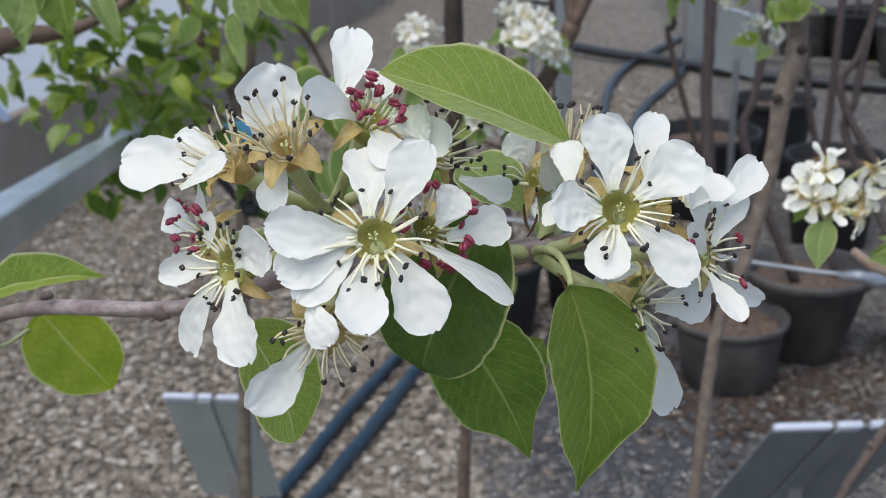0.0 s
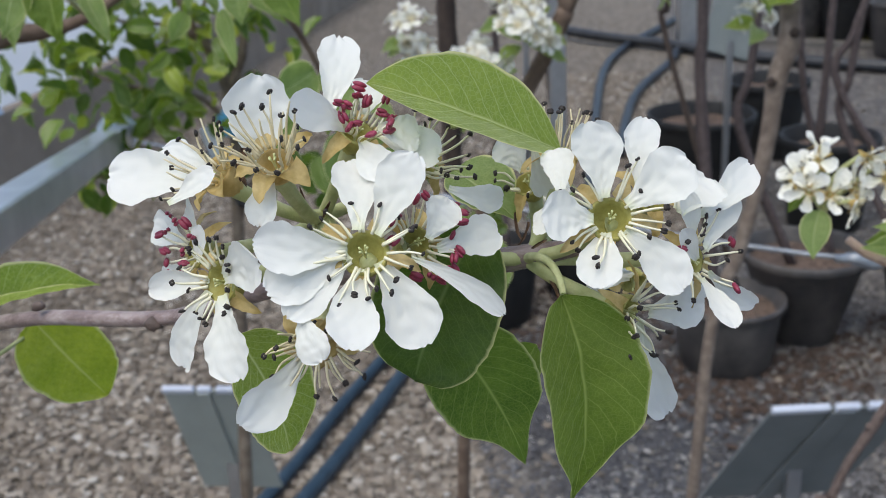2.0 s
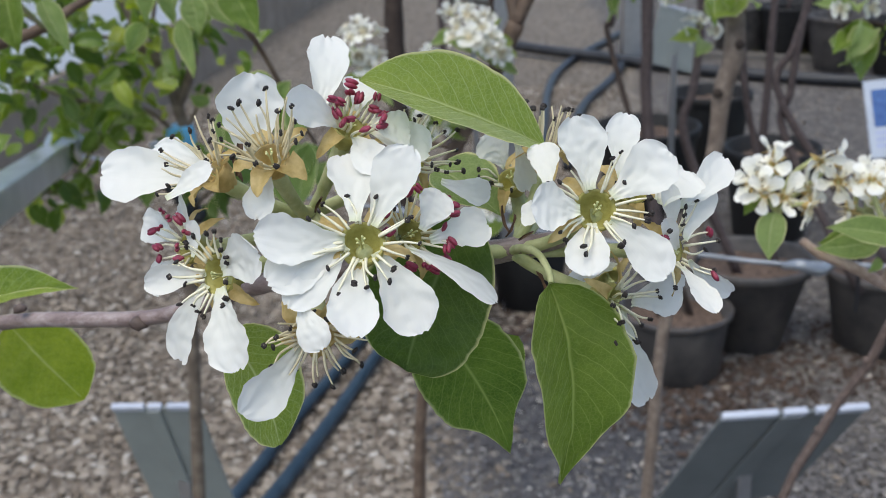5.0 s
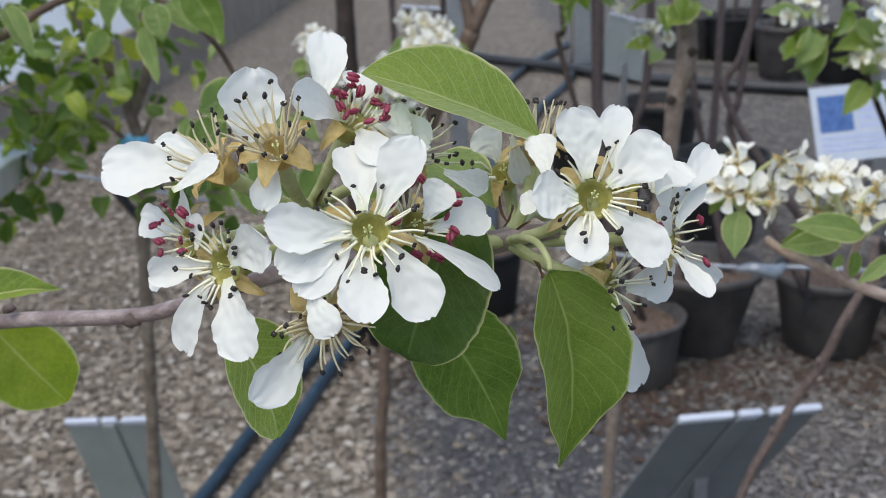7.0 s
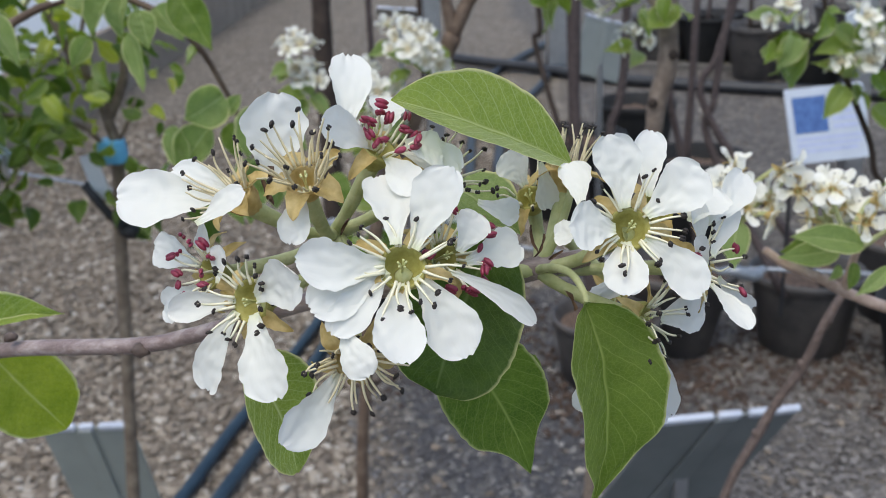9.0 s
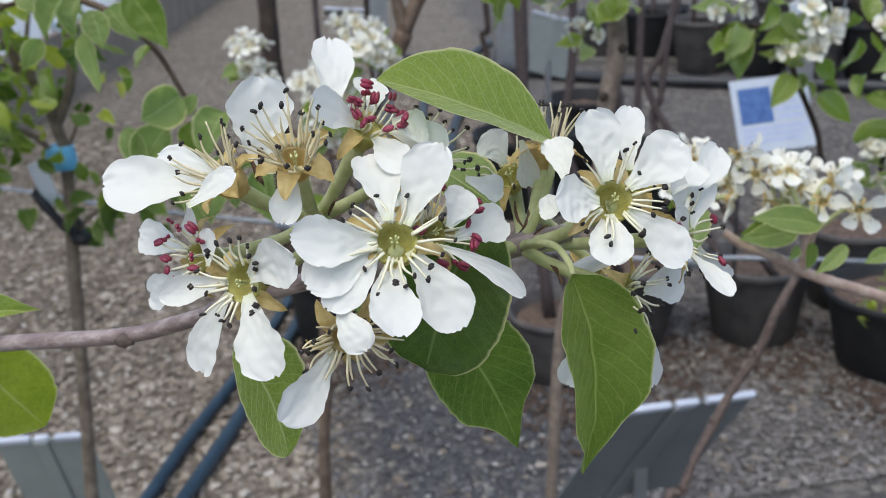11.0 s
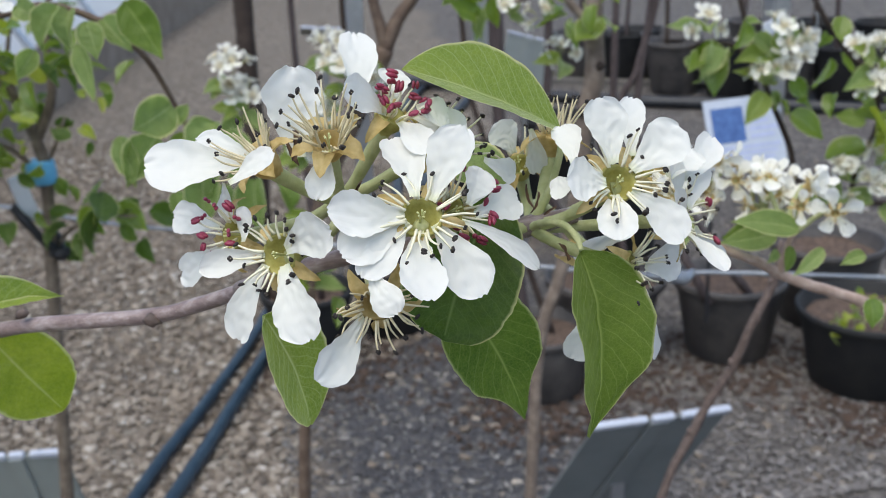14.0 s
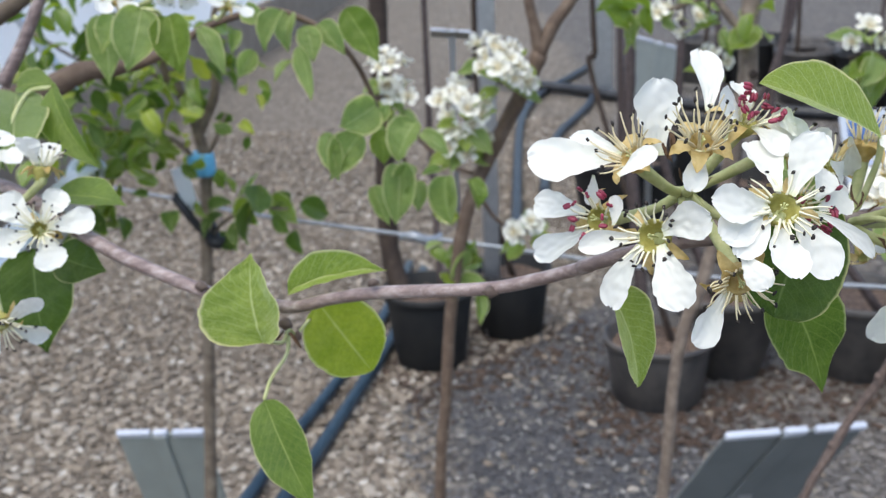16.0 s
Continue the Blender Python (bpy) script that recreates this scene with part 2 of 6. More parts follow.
SEPAL = material("sepal", sepal_build, 0.6)
CUP = plain("flower_cup", (0.27, 0.245, 0.050), (0.42, 0.385, 0.115), 700, 0.55, 0, 0.1, 2500)
PEDICEL = plain("pedicel", (0.33, 0.355, 0.145), (0.50, 0.51, 0.27), 320, 0.7, 0, 0.15, 2400)
STYLE = plain("style", (0.50, 0.52, 0.22), (0.62, 0.62, 0.32), 500, 0.45)
BARK = material("bark_young", bark_builder((0.100, 0.064, 0.060), (0.240, 0.176, 0.165), (0.52, 0.44, 0.42), 340, 0.30, 0.24, 0.12), 0.28)
BARK_GREY = material("bark_grey", bark_builder((0.072, 0.053, 0.038), (0.150, 0.114, 0.083), (0.28, 0.228, 0.172), 45), 0.8)
BARK_PALE = material("bark_pale", bark_builder((0.095, 0.070, 0.055), (0.180, 0.137, 0.108), (0.32, 0.26, 0.21), 60), 0.75)
BARK_RED = material("bark_red", bark_builder((0.066, 0.042, 0.029), (0.120, 0.079, 0.055), (0.20, 0.145, 0.105), 60), 0.75)
BARK_PINK = material("bark_pink", bark_builder((0.23, 0.16, 0.125), (0.42, 0.30, 0.24), (0.60, 0.48, 0.41), 120), 0.6)
BARK_STEM = material("bark_stem", bark_builder((0.060, 0.042, 0.036), (0.118, 0.083, 0.070), (0.22, 0.165, 0.14), 140), 0.6)
BARK_SAP = material("bark_sapling", bark_builder((0.030, 0.021, 0.020), (0.062, 0.044, 0.042), (0.115, 0.088, 0.080), 60), 0.7)
BARK_DARK = material("bark_dark", bark_builder((0.022, 0.014, 0.010), (0.040, 0.026, 0.019), (0.07, 0.048, 0.036), 30), 0.8)
GROUND = material("gravel_bed", ground_build, 0.9)
STONE = material("gravel_stone", stone_builder([(0.0, (0.085, 0.065, 0.048)), (0.35, (0.225, 0.180, 0.138)), (0.72, (0.365, 0.305, 0.24)), (0.92, (0.49, 0.435, 0.37)), (1.0, (0.70, 0.66, 0.60))]), 0.85)
GRIT = material("grey_grit", stone_builder([(0.0, (0.026, 0.031, 0.044)), (0.5, (0.068, 0.076, 0.097)), (0.72, (0.145, 0.152, 0.174)), (0.9, (0.25, 0.245, 0.24)), (1.0, (0.52, 0.50, 0.47))], 0.36), 0.85)
POT_GREY = plain("pot_grey", (0.030, 0.029, 0.031), (0.105, 0.092, 0.083), 9, 0.55, 0, 0.3, 60)
POT_BLACK = plain("pot_black", (0.005, 0.006, 0.008), (0.018, 0.017, 0.016), 11, 0.72, 0, 0.3, 60)
MULCH = plain("bark_mulch", (0.030, 0.020, 0.015), (0.20, 0.135, 0.10), 55, 0.95, 0, 14, 70)
SOIL = plain("potting_soil", (0.030, 0.020, 0.015), (0.105, 0.068, 0.050), 30, 0.95, 0, 14, 70)
HOSE = plain("hose_plastic", (0.012, 0.028, 0.045), (0.028, 0.050, 0.072), 14, 0.4, 0, 0.3, 200)
HOSE_GREY = plain("hose_grey", (0.010, 0.013, 0.018), (0.024, 0.029, 0.036), 14, 0.45, 0, 0.3, 200)
HOSE_BLACK = plain("hose_black", (0.012, 0.013, 0.016), (0.030, 0.032, 0.037), 9, 0.45)
STEEL = plain("galvanised_steel", (0.42, 0.44, 0.47), (0.55, 0.57, 0.60), 22, 0.30, 0.92, 0.1, 90)
GALV = plain("galvanised_rail", (0.56, 0.60, 0.66), (0.72, 0.76, 0.82), 22, 0.30, 0.88, 0.1, 90)
WIRE = plain("galvanised_wire", (0.25, 0.27, 0.30), (0.36, 0.385, 0.42), 60, 0.45, 0.6)
PLATE = plain("sign_plate", (0.23, 0.25, 0.232), (0.29, 0.315, 0.293), 7, 0.5)
PLATE_DARK = plain("sign_plate_dark", (0.135, 0.148, 0.150), (0.178, 0.192, 0.194), 7, 0.5)
PLATE_PALE = plain("sign_plate_pale", (0.30, 0.33, 0.315), (0.38, 0.41, 0.39), 7, 0.5)
PLATE_EDGE = plain("sign_edge", (0.44, 0.47, 0.55), (0.56, 0.59, 0.67), 9, 0.4)
PRINT_WHITE = plain("print_white", (0.42, 0.46, 0.53), (0.50, 0.54, 0.61), 8, 0.4)
PRINT_BLUE = plain("print_blue", (0.035, 0.075, 0.22), (0.09, 0.18, 0.42), 60, 0.4)
PRINT_LILAC = plain("print_text", (0.34, 0.38, 0.56), (0.46, 0.50, 0.68), 50, 0.5)
TAPE_BLUE = plain("blue_tape", (0.09, 0.34, 0.56), (0.15, 0.46, 0.70), 60, 0.45)
TIE_BLACK = plain("rubber_tie", (0.008, 0.008, 0.010), (0.02, 0.02, 0.024), 90, 0.5)
LABEL_WHITE = plain("plant_label", (0.66, 0.69, 0.74), (0.76, 0.79, 0.83), 30, 0.45)
CONCRETE = plain("concrete", (0.19, 0.150, 0.118), (0.30, 0.247, 0.20), 2.2, 0.9, 0, 3, 40)
PANEL = material("wall_panel", panel_build, 0.4)


# ---- mesh tools ----
def mesh_object(name, bm, mat, parent=None, label="", smooth=True):
    me = bpy.data.meshes.new(name)
    bm.normal_update()
    bm.to_mesh(me)
    bm.free()
    if smooth:
        me.polygons.foreach_set("use_smooth", [True] * len(me.polygons))
    me.materials.append(mat)
    ob = new(name, me)
    if parent is not None:
        ob.parent = parent
    if label:
        ob["label"] = label
    return ob


part = mesh_object


def holder(name, at, label, category, group="", kind=""):
    ob = new(name)
    ob.empty_display_size = 0.02
    ob.location = at
    bpy.context.view_layer.update()
    return tagged(ob, label, category, group, kind)


def local(parent, pts):
    o = parent.location
    return [Vector(p) - o for p in pts]


def spline(pts, steps=6):
    """A smooth line through the points."""
    q = [Vector(p) for p in pts]
    q = [q[0] * 2 - q[1]] + q + [q[-1] * 2 - q[-2]]
    out = []
    for i in range(1, len(q) - 2):
        for k in range(steps):
            t = k / steps
            a, b, c, d = q[i - 1:i + 3]
            out.append(0.5 * ((2 * b) + (c - a) * t + (2 * a - 5 * b + 4 * c - d) * t * t + (3 * b - a - 3 * c + d) * t ** 3))
    out.append(q[-2])
    return out


def tube(bm, pts, radii, sides=8, rough=0.0, seed=0, steps=5, cap=True):
    """A round limb along the points; radii at the points, blended between."""
    line = spline(pts, steps) if steps > 1 else [Vector(p) for p in pts]
    n = len(line)
    rings = []
    side = None
    for i, c in enumerate(line):
        d = (line[min(i + 1, n - 1)] - line[max(i - 1, 0)]).normalized()
        if side is None:
            side = d.orthogonal().normalized()
        side = (side - d * side.dot(d)).normalized()
        other = d.cross(side)
        f = i / (n - 1) * (len(radii) - 1)
        k = min(int(f), len(radii) - 2)
        r = radii[k] + (radii[k + 1] - radii[k]) * (f - k)
        ring = []
        for j in range(sides):
            a = 2 * math.pi * j / sides
            w = side * math.cos(a) + other * math.sin(a)
            rr = r
            if rough:
                rr = r * (1 + rough * noise.noise((c + w * r) * (0.9 / max(r, 1e-5)) + Vector((seed, 0, 0))))
            ring.append(bm.verts.new(c + w * rr))
        rings.append(ring)
    for a, b in zip(rings, rings[1:]):
        for j in range(sides):
            bm.faces.new((a[j], a[(j + 1) % sides], b[(j + 1) % sides], b[j]))
    if cap:
        bm.faces.new(rings[0][::-1])
        bm.faces.new(rings[-1])
    return line


def blob(bm, at, r, sx=1.0, sy=1.0, sz=1.0, rot=None, seg=6, jag=0.0, seed=0):
    """A small rounded lump."""
    m = Matrix.Translation(at) @ (rot.to_4x4() if rot is not None else Matrix.Identity(4)) @ Matrix.Diagonal((sx * r, sy * r, sz * r, 1))
    got = bmesh.ops.create_icosphere(bm, subdivisions=1 if seg <= 6 else 2, radius=1.0)["verts"]
    for v in got:
        if jag:
            v.co *= 1 + jag * noise.noise(v.co * 1.7 + Vector((seed * 3.1, seed, 0)))
        v.co = m @ v.co


def box(bm, lo, hi, bevel=0.0):
    got = bmesh.ops.create_cube(bm, size=1.0)["verts"]
    c = [(a + b) / 2 for a, b in zip(lo, hi)]
    s = [b - a for a, b in zip(lo, hi)]
    for v in got:
        v.co = Vector((c[i] + v.co[i] * s[i] for i in range(3)))
    if bevel:
        edges = list({e for v in got for e in v.link_edges})
        bmesh.ops.bevel(bm, geom=edges, offset=bevel, segments=2, profile=0.5, affect="EDGES")


def frame_from(along, face):
    """Columns: across, along, face."""
    y = Vector(along).normalized()
    z = Vector(face)
    z = (z - y * z.dot(y)).normalized()
    return Matrix((y.cross(z), y, z)).transposed()


def blade(bm, shape, length, width, fold, bend, curl, wave, seed, nu=18, nv=8, m=None, ruffle=0.03, sweep=0.0):
    """A thin blade along +y, facing +z. shape(u): half width 0..1; fold, bend in degrees; curl lifts the margins."""
    uvl = bm.loops.layers.uv.verify()
    rows = []
    ang, y, z = 0.0, 0.0, 0.0
    for i in range(nu + 1):
        u = i / nu
        w = shape(u) * width / 2
        row = []
        for j in range(nv + 1):
            s = j / nv * 2 - 1
            x = w * s * math.cos(radians(fold))
            up = w * abs(s) * math.sin(radians(fold)) + curl * width * (abs(s) ** 3) * shape(u)
            ripple = wave * width * noise.noise(Vector((u * 4.2, s * 1.3, seed * 7.7))) * abs(s) ** 1.5
            ripple += 0.4 * wave * width * noise.noise(Vector((u * 9.0, s * 3.0, seed * 3.3)))
            edge = 1 + (ruffle * noise.noise(Vector((u * 9, s * 2, seed * 5.1))) + 0.03 * noise.noise(Vector((u * 26, s * 2, seed * 2.1)))) * abs(s)
            ytip = length * 0.05 * ruffle / 0.16 * noise.noise(Vector((s * 2.2, 4.0, seed * 1.7))) * u ** 6 if ruffle > 0.1 else 0.0
            co = Vector((x * edge + sweep * length * 4 * u * (1 - u), y + ytip - math.sin(ang) * (up + ripple), z + math.cos(ang) * (up + ripple)))
            row.append((bm.verts.new(m @ co if m is not None else co), u, j / nv))
        rows.append(row)
        ang = radians(bend) * ((i + 1) / nu - 0.5)
        y += math.cos(ang) * length / nu
        z += math.sin(ang) * length / nu
    for a, b in zip(rows, rows[1:]):
        for j in range(nv):
            q = (a[j], a[j + 1], b[j + 1], b[j])
            face = bm.faces.new([k[0] for k in q])
            for loop, k in zip(face.loops, q):
                loop[uvl].uv = (k[1], k[2])
            face.smooth = True


def leaf_shape(u):
    a = max(u, 0.0) ** 0.56 * max(1 - u, 0.0) ** 0.92
    return max(a / 0.372, 0.012) * (1.0 if u < 0.60 else 1 - 0.55 * ((u - 0.60) / 0.40) ** 1.3)


def leaf_round(u):
    """A blunt, broad leaf."""
    return max(max(u, 0.0) ** 0.55 * max(1 - u, 0.0) ** 0.42 / 0.512, 0.012)


def leaf_drawn(u):
    """A broad leaf whose tip is drawn out to a point."""
    return leaf_shape(u) * (1.0 if u < 0.62 else 1 - 0.26 * math.sin(math.pi * min(1.0, (u - 0.62) / 0.38)) ** 1.0)


def leaf_lens(u):
    """A leaf that tapers to both ends."""
    return max((max(u, 0.0) * max(1 - u, 0.0)) ** 0.78 / 0.339, 0.012)


def leaf_cusp(u):
    """A nearly round leaf with a short point."""
    return max(max(u, 0.0) ** 0.5 * max(1 - u, 0.0) ** 0.6 / 0.4686 * (1.0 if u < 0.8 else 1 - 0.35 * (u - 0.8) / 0.2), 0.012)


def petal_shape(u):
    g = min(1.0, max(0.0, (u - 0.04) / 0.62))
    grow = 0.24 + 0.76 * (0.65 * g + 0.35 * g * g * (3 - 2 * g))
    tip = 1.0 if u < 0.64 else math.sqrt(max(0.0, 1 - ((u - 0.64) / 0.372) ** 2.7))
    return max(grow * tip, 0.05)


def add_leaf(parent, base, tip, face, width, fold=18, bend=-18, curl=0.0, wave=0.05, seed=0, mat=None, label="", sweep=None, shape=None):
    base, tip = Vector(base), Vector(tip)
    bm = bmesh.new()
    d = tip - base
    b = radians(abs(bend)) / 2
    stretch = b / math.sin(b) if b > 1e-3 else 1.0
    if sweep is None:
        sweep = 0.045 * math.sin(seed * 2.3)
    blade(bm, shape or leaf_shape, d.length * stretch, width, fold, bend, curl, wave, seed, 28, 12, None, 0.03, sweep)
    # the chord of the bent blade runs from base to tip
    bm.verts.ensure_lookup_table()
    ob = part("leaf", bm, mat or LEAF, parent, label)
    ob.location = base - parent.location
    ends = [v.co.copy() for v in ob.data.vertices]
    last = ends[-7]
    fix = frame_from(d, face) @ Matrix.Rotation(-math.atan2(last.z, last.y), 3, "X")
    for v in ob.data.vertices:
        v.co = fix @ v.co
    return ob


def add_stalk(parent, name, pts, radii, mat, sides=8, rough=0.0, label="", seed=0):
    bm = bmesh.new()
    tube(bm, local(parent, pts), radii, sides, rough, seed)
    return part(name, bm, mat, parent, label)


def blossom(parent, centre, facing, petals, stamens=20, red=0.0, sepals=True, root=None, spread=0.62, size=1.0, seed=1, open_cup=True, lens=(4.2, 6.2), reflex=0.0, cup_mat=None, petal_mat=None):
    """A pear flower: cup on its stalk, five sepals, petals (turn, length mm, width mm, lift), a ring of stamens, styles."""
    rnd = random.Random(seed)
    c = Vector(centre)
    z = Vector(facing).normalized()
    y = Vector((0, 0, 1))
    y = y - z * y.dot(z)
    if y.length < 0.2:
        y = Vector((0, 1, 0)) - z * z.y
    y.normalize()
    x = y.cross(z)
    turn = Matrix((x, y, z)).transposed()
    mm = 0.001 * size
    flare = 1.32 if spread < 0.55 else 1.05      # a cup in full bloom opens wide
    bm = bmesh.new()
    # cup: a shallow bowl turned round the axis, running into the stalk
    prof = [(0.10, -3.3), (0.70, -3.15), (1.2, -2.7), (1.65, -1.7), (2.0, -0.5), (2.25, -0.32), (2.4, -0.8), (2.05, -2.3), (1.3, -3.5), (0.85, -4.8)]
    rings = []
    for r, h in prof:
        r *= flare if h > -3 else 1.05
        rings.append([bm.verts.new(turn @ Vector((math.cos(a) * r * mm, math.sin(a) * r * mm, h * mm - 0.0006 * size))) for a in [k * math.pi / 7 for k in range(14)]])
    for a, b in zip(rings, rings[1:]):
        for j in range(14):
            bm.faces.new((a[j], b[j], b[(j + 1) % 14], a[(j + 1) % 14]))
    bm.faces.new(rings[0])
    f = part("blossom", bm, cup_mat or CUP, parent, "white five-petalled pear blossom on a green downy stalk" if not red else "white pear blossom with crimson unopened anthers")
    f.location = c - parent.location
    if root is not None:
        bm = bmesh.new()
        a, b = turn @ Vector((0, 0, -4.8 * mm)), Vector(root) - c
        mid = (a * 0.55 + b * 0.45) + turn @ Vector((0, 0, -0.20 * (b - a).length))
        tube(bm, [turn @ Vector((0, 0, -4.1 * mm)), a, mid, b], [0.0012 * size, 0.00125 * size, 0.00095, 0.0011], 9, 0.06, seed)
        part("flower_stalk", bm, PEDICEL, f)
    if sepals:
        for k in range(5):
            bm = bmesh.new()
            az = radians(72 * k + 36 + rnd.uniform(-14, 14))
            d = Vector((math.sin(az), math.cos(az), rnd.uniform(-0.75, -0.35) if reflex < 0.3 else rnd.uniform(-0.30, 0.12))).normalized()
            m = Matrix.Translation(turn @ Vector((math.sin(az) * 2.15 * flare * mm, math.cos(az) * 2.15 * flare * mm, -1.25 * mm))).to_4x4() @ (turn @ frame_from(d, (0, 0, 1))).to_4x4()
            blade(bm, lambda u: max(0.03, (1 - u) ** 0.75 * (0.95 + 0.5 * u)), rnd.uniform(4.0, 5.6) * mm * (1 - 0.20 * (reflex > 0.3)), rnd.uniform(2.3, 3.0) * mm * (1 + 0.5 * (reflex > 0.3)), 24, rnd.uniform(-80, -10), 0.03, 0.16, seed + k, 10, 6, m)
            part("sepal", bm, SEPAL, f)
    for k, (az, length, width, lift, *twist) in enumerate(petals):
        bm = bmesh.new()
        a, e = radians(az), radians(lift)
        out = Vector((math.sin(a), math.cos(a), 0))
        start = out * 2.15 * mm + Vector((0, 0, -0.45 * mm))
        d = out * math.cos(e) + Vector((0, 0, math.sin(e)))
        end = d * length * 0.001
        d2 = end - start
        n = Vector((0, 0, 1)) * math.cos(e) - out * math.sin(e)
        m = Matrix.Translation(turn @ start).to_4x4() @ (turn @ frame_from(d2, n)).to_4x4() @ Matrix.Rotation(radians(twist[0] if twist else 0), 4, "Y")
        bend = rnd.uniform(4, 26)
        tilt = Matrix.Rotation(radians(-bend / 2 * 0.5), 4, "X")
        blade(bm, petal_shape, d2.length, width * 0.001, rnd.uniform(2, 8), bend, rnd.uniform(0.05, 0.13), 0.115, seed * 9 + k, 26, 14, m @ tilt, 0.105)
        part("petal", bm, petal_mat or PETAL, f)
    # stamens, each with its anther; faded flowers have shed some
    thick = 0.95 if cup_mat else 1.0
    for k in range(stamens):
        bm = bmesh.new()
        az = 2 * math.pi * (k + rnd.uniform(-0.45, 0.45)) / max(stamens, 1)
        el = rnd.uniform(spread - 0.24, spread + 0.36)
        ln = rnd.uniform(*lens) * mm
        rr = rnd.uniform(1.6, 2.3) * mm * flare
        st = Vector((math.sin(az) * rr, math.cos(az) * rr, -0.55 * mm))
        d = Vector((math.sin(az) * math.cos(el), math.cos(az) * math.cos(el), math.sin(el)))
        bow = Vector((rnd.uniform(-0.35, 0.35), rnd.uniform(-0.35, 0.35), rnd.uniform(-0.1, 0.4))) * mm
        end = st + d * ln + Vector((rnd.uniform(-0.5, 0.5), rnd.uniform(-0.5, 0.5), rnd.uniform(-0.3, 0.6))) * mm
        tube(bm, [turn @ q for q in (st, st + d * ln * 0.55 + bow, end)], [0.00024 * size * thick, 0.00018 * size * thick, 0.00012 * size * thick], 5, 0, 0, 4)
        stem_faces = len(bm.faces)
        s = rnd.uniform(0.8, 1.2)
        rot = Euler((rnd.uniform(0, 6), rnd.uniform(0, 6), rnd.uniform(0, 6))).to_matrix()
        is_red = rnd.random() < red
        for g in (-1, 1) if not (cup_mat and k % 5 in (1, 3)) else ():
            if is_red:
                blob(bm, turn @ (end + rot @ Vector((g * 0.30 * mm, 0, 0))), 0.44 * mm * s, 0.85, 1.9, 0.85, turn @ rot, 12, 0.15, k)
            else:
                blob(bm, turn @ (end + rot @ Vector((g * 0.17 * mm, 0, 0.1 * mm))), 0.34 * mm * s, 0.8, 1.4, 0.8, turn @ rot, 6, 0.35, k)
        bm.faces.ensure_lookup_table()
        for face in bm.faces[stem_faces:]:
            face.material_index = 1
        ob = part("stamen", bm, FILAMENT_OLD if cup_mat else FILAMENT, f, "cream stamen with a crimson anther" if is_red else "")
        ob.data.materials.append(ANTHER_RED if is_red else ANTHER_BLACK)
    if open_cup:
        bm = bmesh.new()
        for k in range(5):
            az = 2 * math.pi * k / 5 + rnd.uniform(-0.4, 0.4)
            d = Vector((math.sin(az), math.cos(az), 0)) * rnd.uniform(0.25, 0.5) * mm
            h = rnd.uniform(0.1, 0.7) * mm
            tube(bm, [turn @ q for q in (Vector((0, 0, -3.2 * mm)), d * 0.6 + Vector((0, 0, -0.8 * mm)), d * 1.5 + Vector((0, 0, h - 0.3 * mm)))], [0.00012 * size, 0.00011 * size, 0.00017 * size], 5, 0, 0, 3)
        part("style", bm, STYLE, f)
    return f


# ---- ground ----
def ground_sheet():
    bm = bmesh.new()
    xs = [-400, -120, -40, -14] + [-6 + 0.5 * i for i in range(37)] + [16, 40, 120, 400]
    ys = [-400, -100, -20, -4, 0, 1, 2] + [2.3 + 0.4 * i for i in range(30)] + [16, 20, 30, 60, 150, 420]
    grid = [[bm.verts.new((x, y, 0.012 * noise.noise(Vector((x * 0.7, y * 0.7, 0))) if abs(x) < 15 and 0 < y < 16 else 0.0)) for x in xs] for y in ys]
    for a, b in zip(grid, grid[1:]):
        for j in range(len(xs) - 1):
            bm.faces.new((a[j], a[j + 1], b[j + 1], b[j]))
    return tagged(part("ground", bm, GROUND), "brown and grey gravel yard of a plant nursery", "ground", kind="structure")


ground_sheet()


def stones(name, count, region, size, mat, label, seed, keep):
    """Loose stones, each a squashed uneven lump half sunk in the bed."""
    base = bmesh.new()
    bmesh.ops.create_icosphere(base, subdivisions=1, radius=1.0)
    base.verts.ensure_lookup_table()
    bv = np.array([v.co[:] for v in base.verts])
    bf = np.array([[v.index for v in f.verts] for f in base.faces])
    base.free()
    rng = np.random.default_rng(seed)
    vs, fs, k = [], [], 0
    while k < count:
        # denser near the front
        y = region[2] + (region[3] - region[2]) * rng.random() ** 1.7
        x = region[0] + (region[1] - region[0]) * rng.random()
        if not keep(x, y, rng.random()):
            continue
        r = size * (0.45 + 0.9 * rng.random() ** 1.6)
        v = bv * (1 + 0.28 * rng.standard_normal((len(bv), 1)))
        v = v * np.array([r * (0.8 + 0.6 * rng.random()), r * (0.6 + 0.4 * rng.random()), r * (0.35 + 0.35 * rng.random())])
        a = rng.random() * 6.283
        ca, sa = math.cos(a), math.sin(a)
        v = v @ np.array([[ca, sa, 0], [-sa, ca, 0], [0, 0, 1]])
        vs.append(v + np.array([x, y, r * 0.22 + 0.004]))
        fs.append(bf + k * len(bv))
        k += 1
    me = bpy.data.meshes.new(name)
    me.from_pydata(np.concatenate(vs).tolist(), [], np.concatenate(fs).tolist())
    me.materials.append(mat)
    return tagged(new(name, me), label, "gravel", kind="stuff")


def grey_zone(x, y):
    far = 1.3 * min(1.0, max(0.0, (y - 3.5) * 0.8)) + 0.12 * max(0.0, y - 4.8)
    return x + 0.8 * (0.5 + 0.5 * noise.noise(Vector((x * 0.9, y * 0.9, 3)))) > 0.45 + far


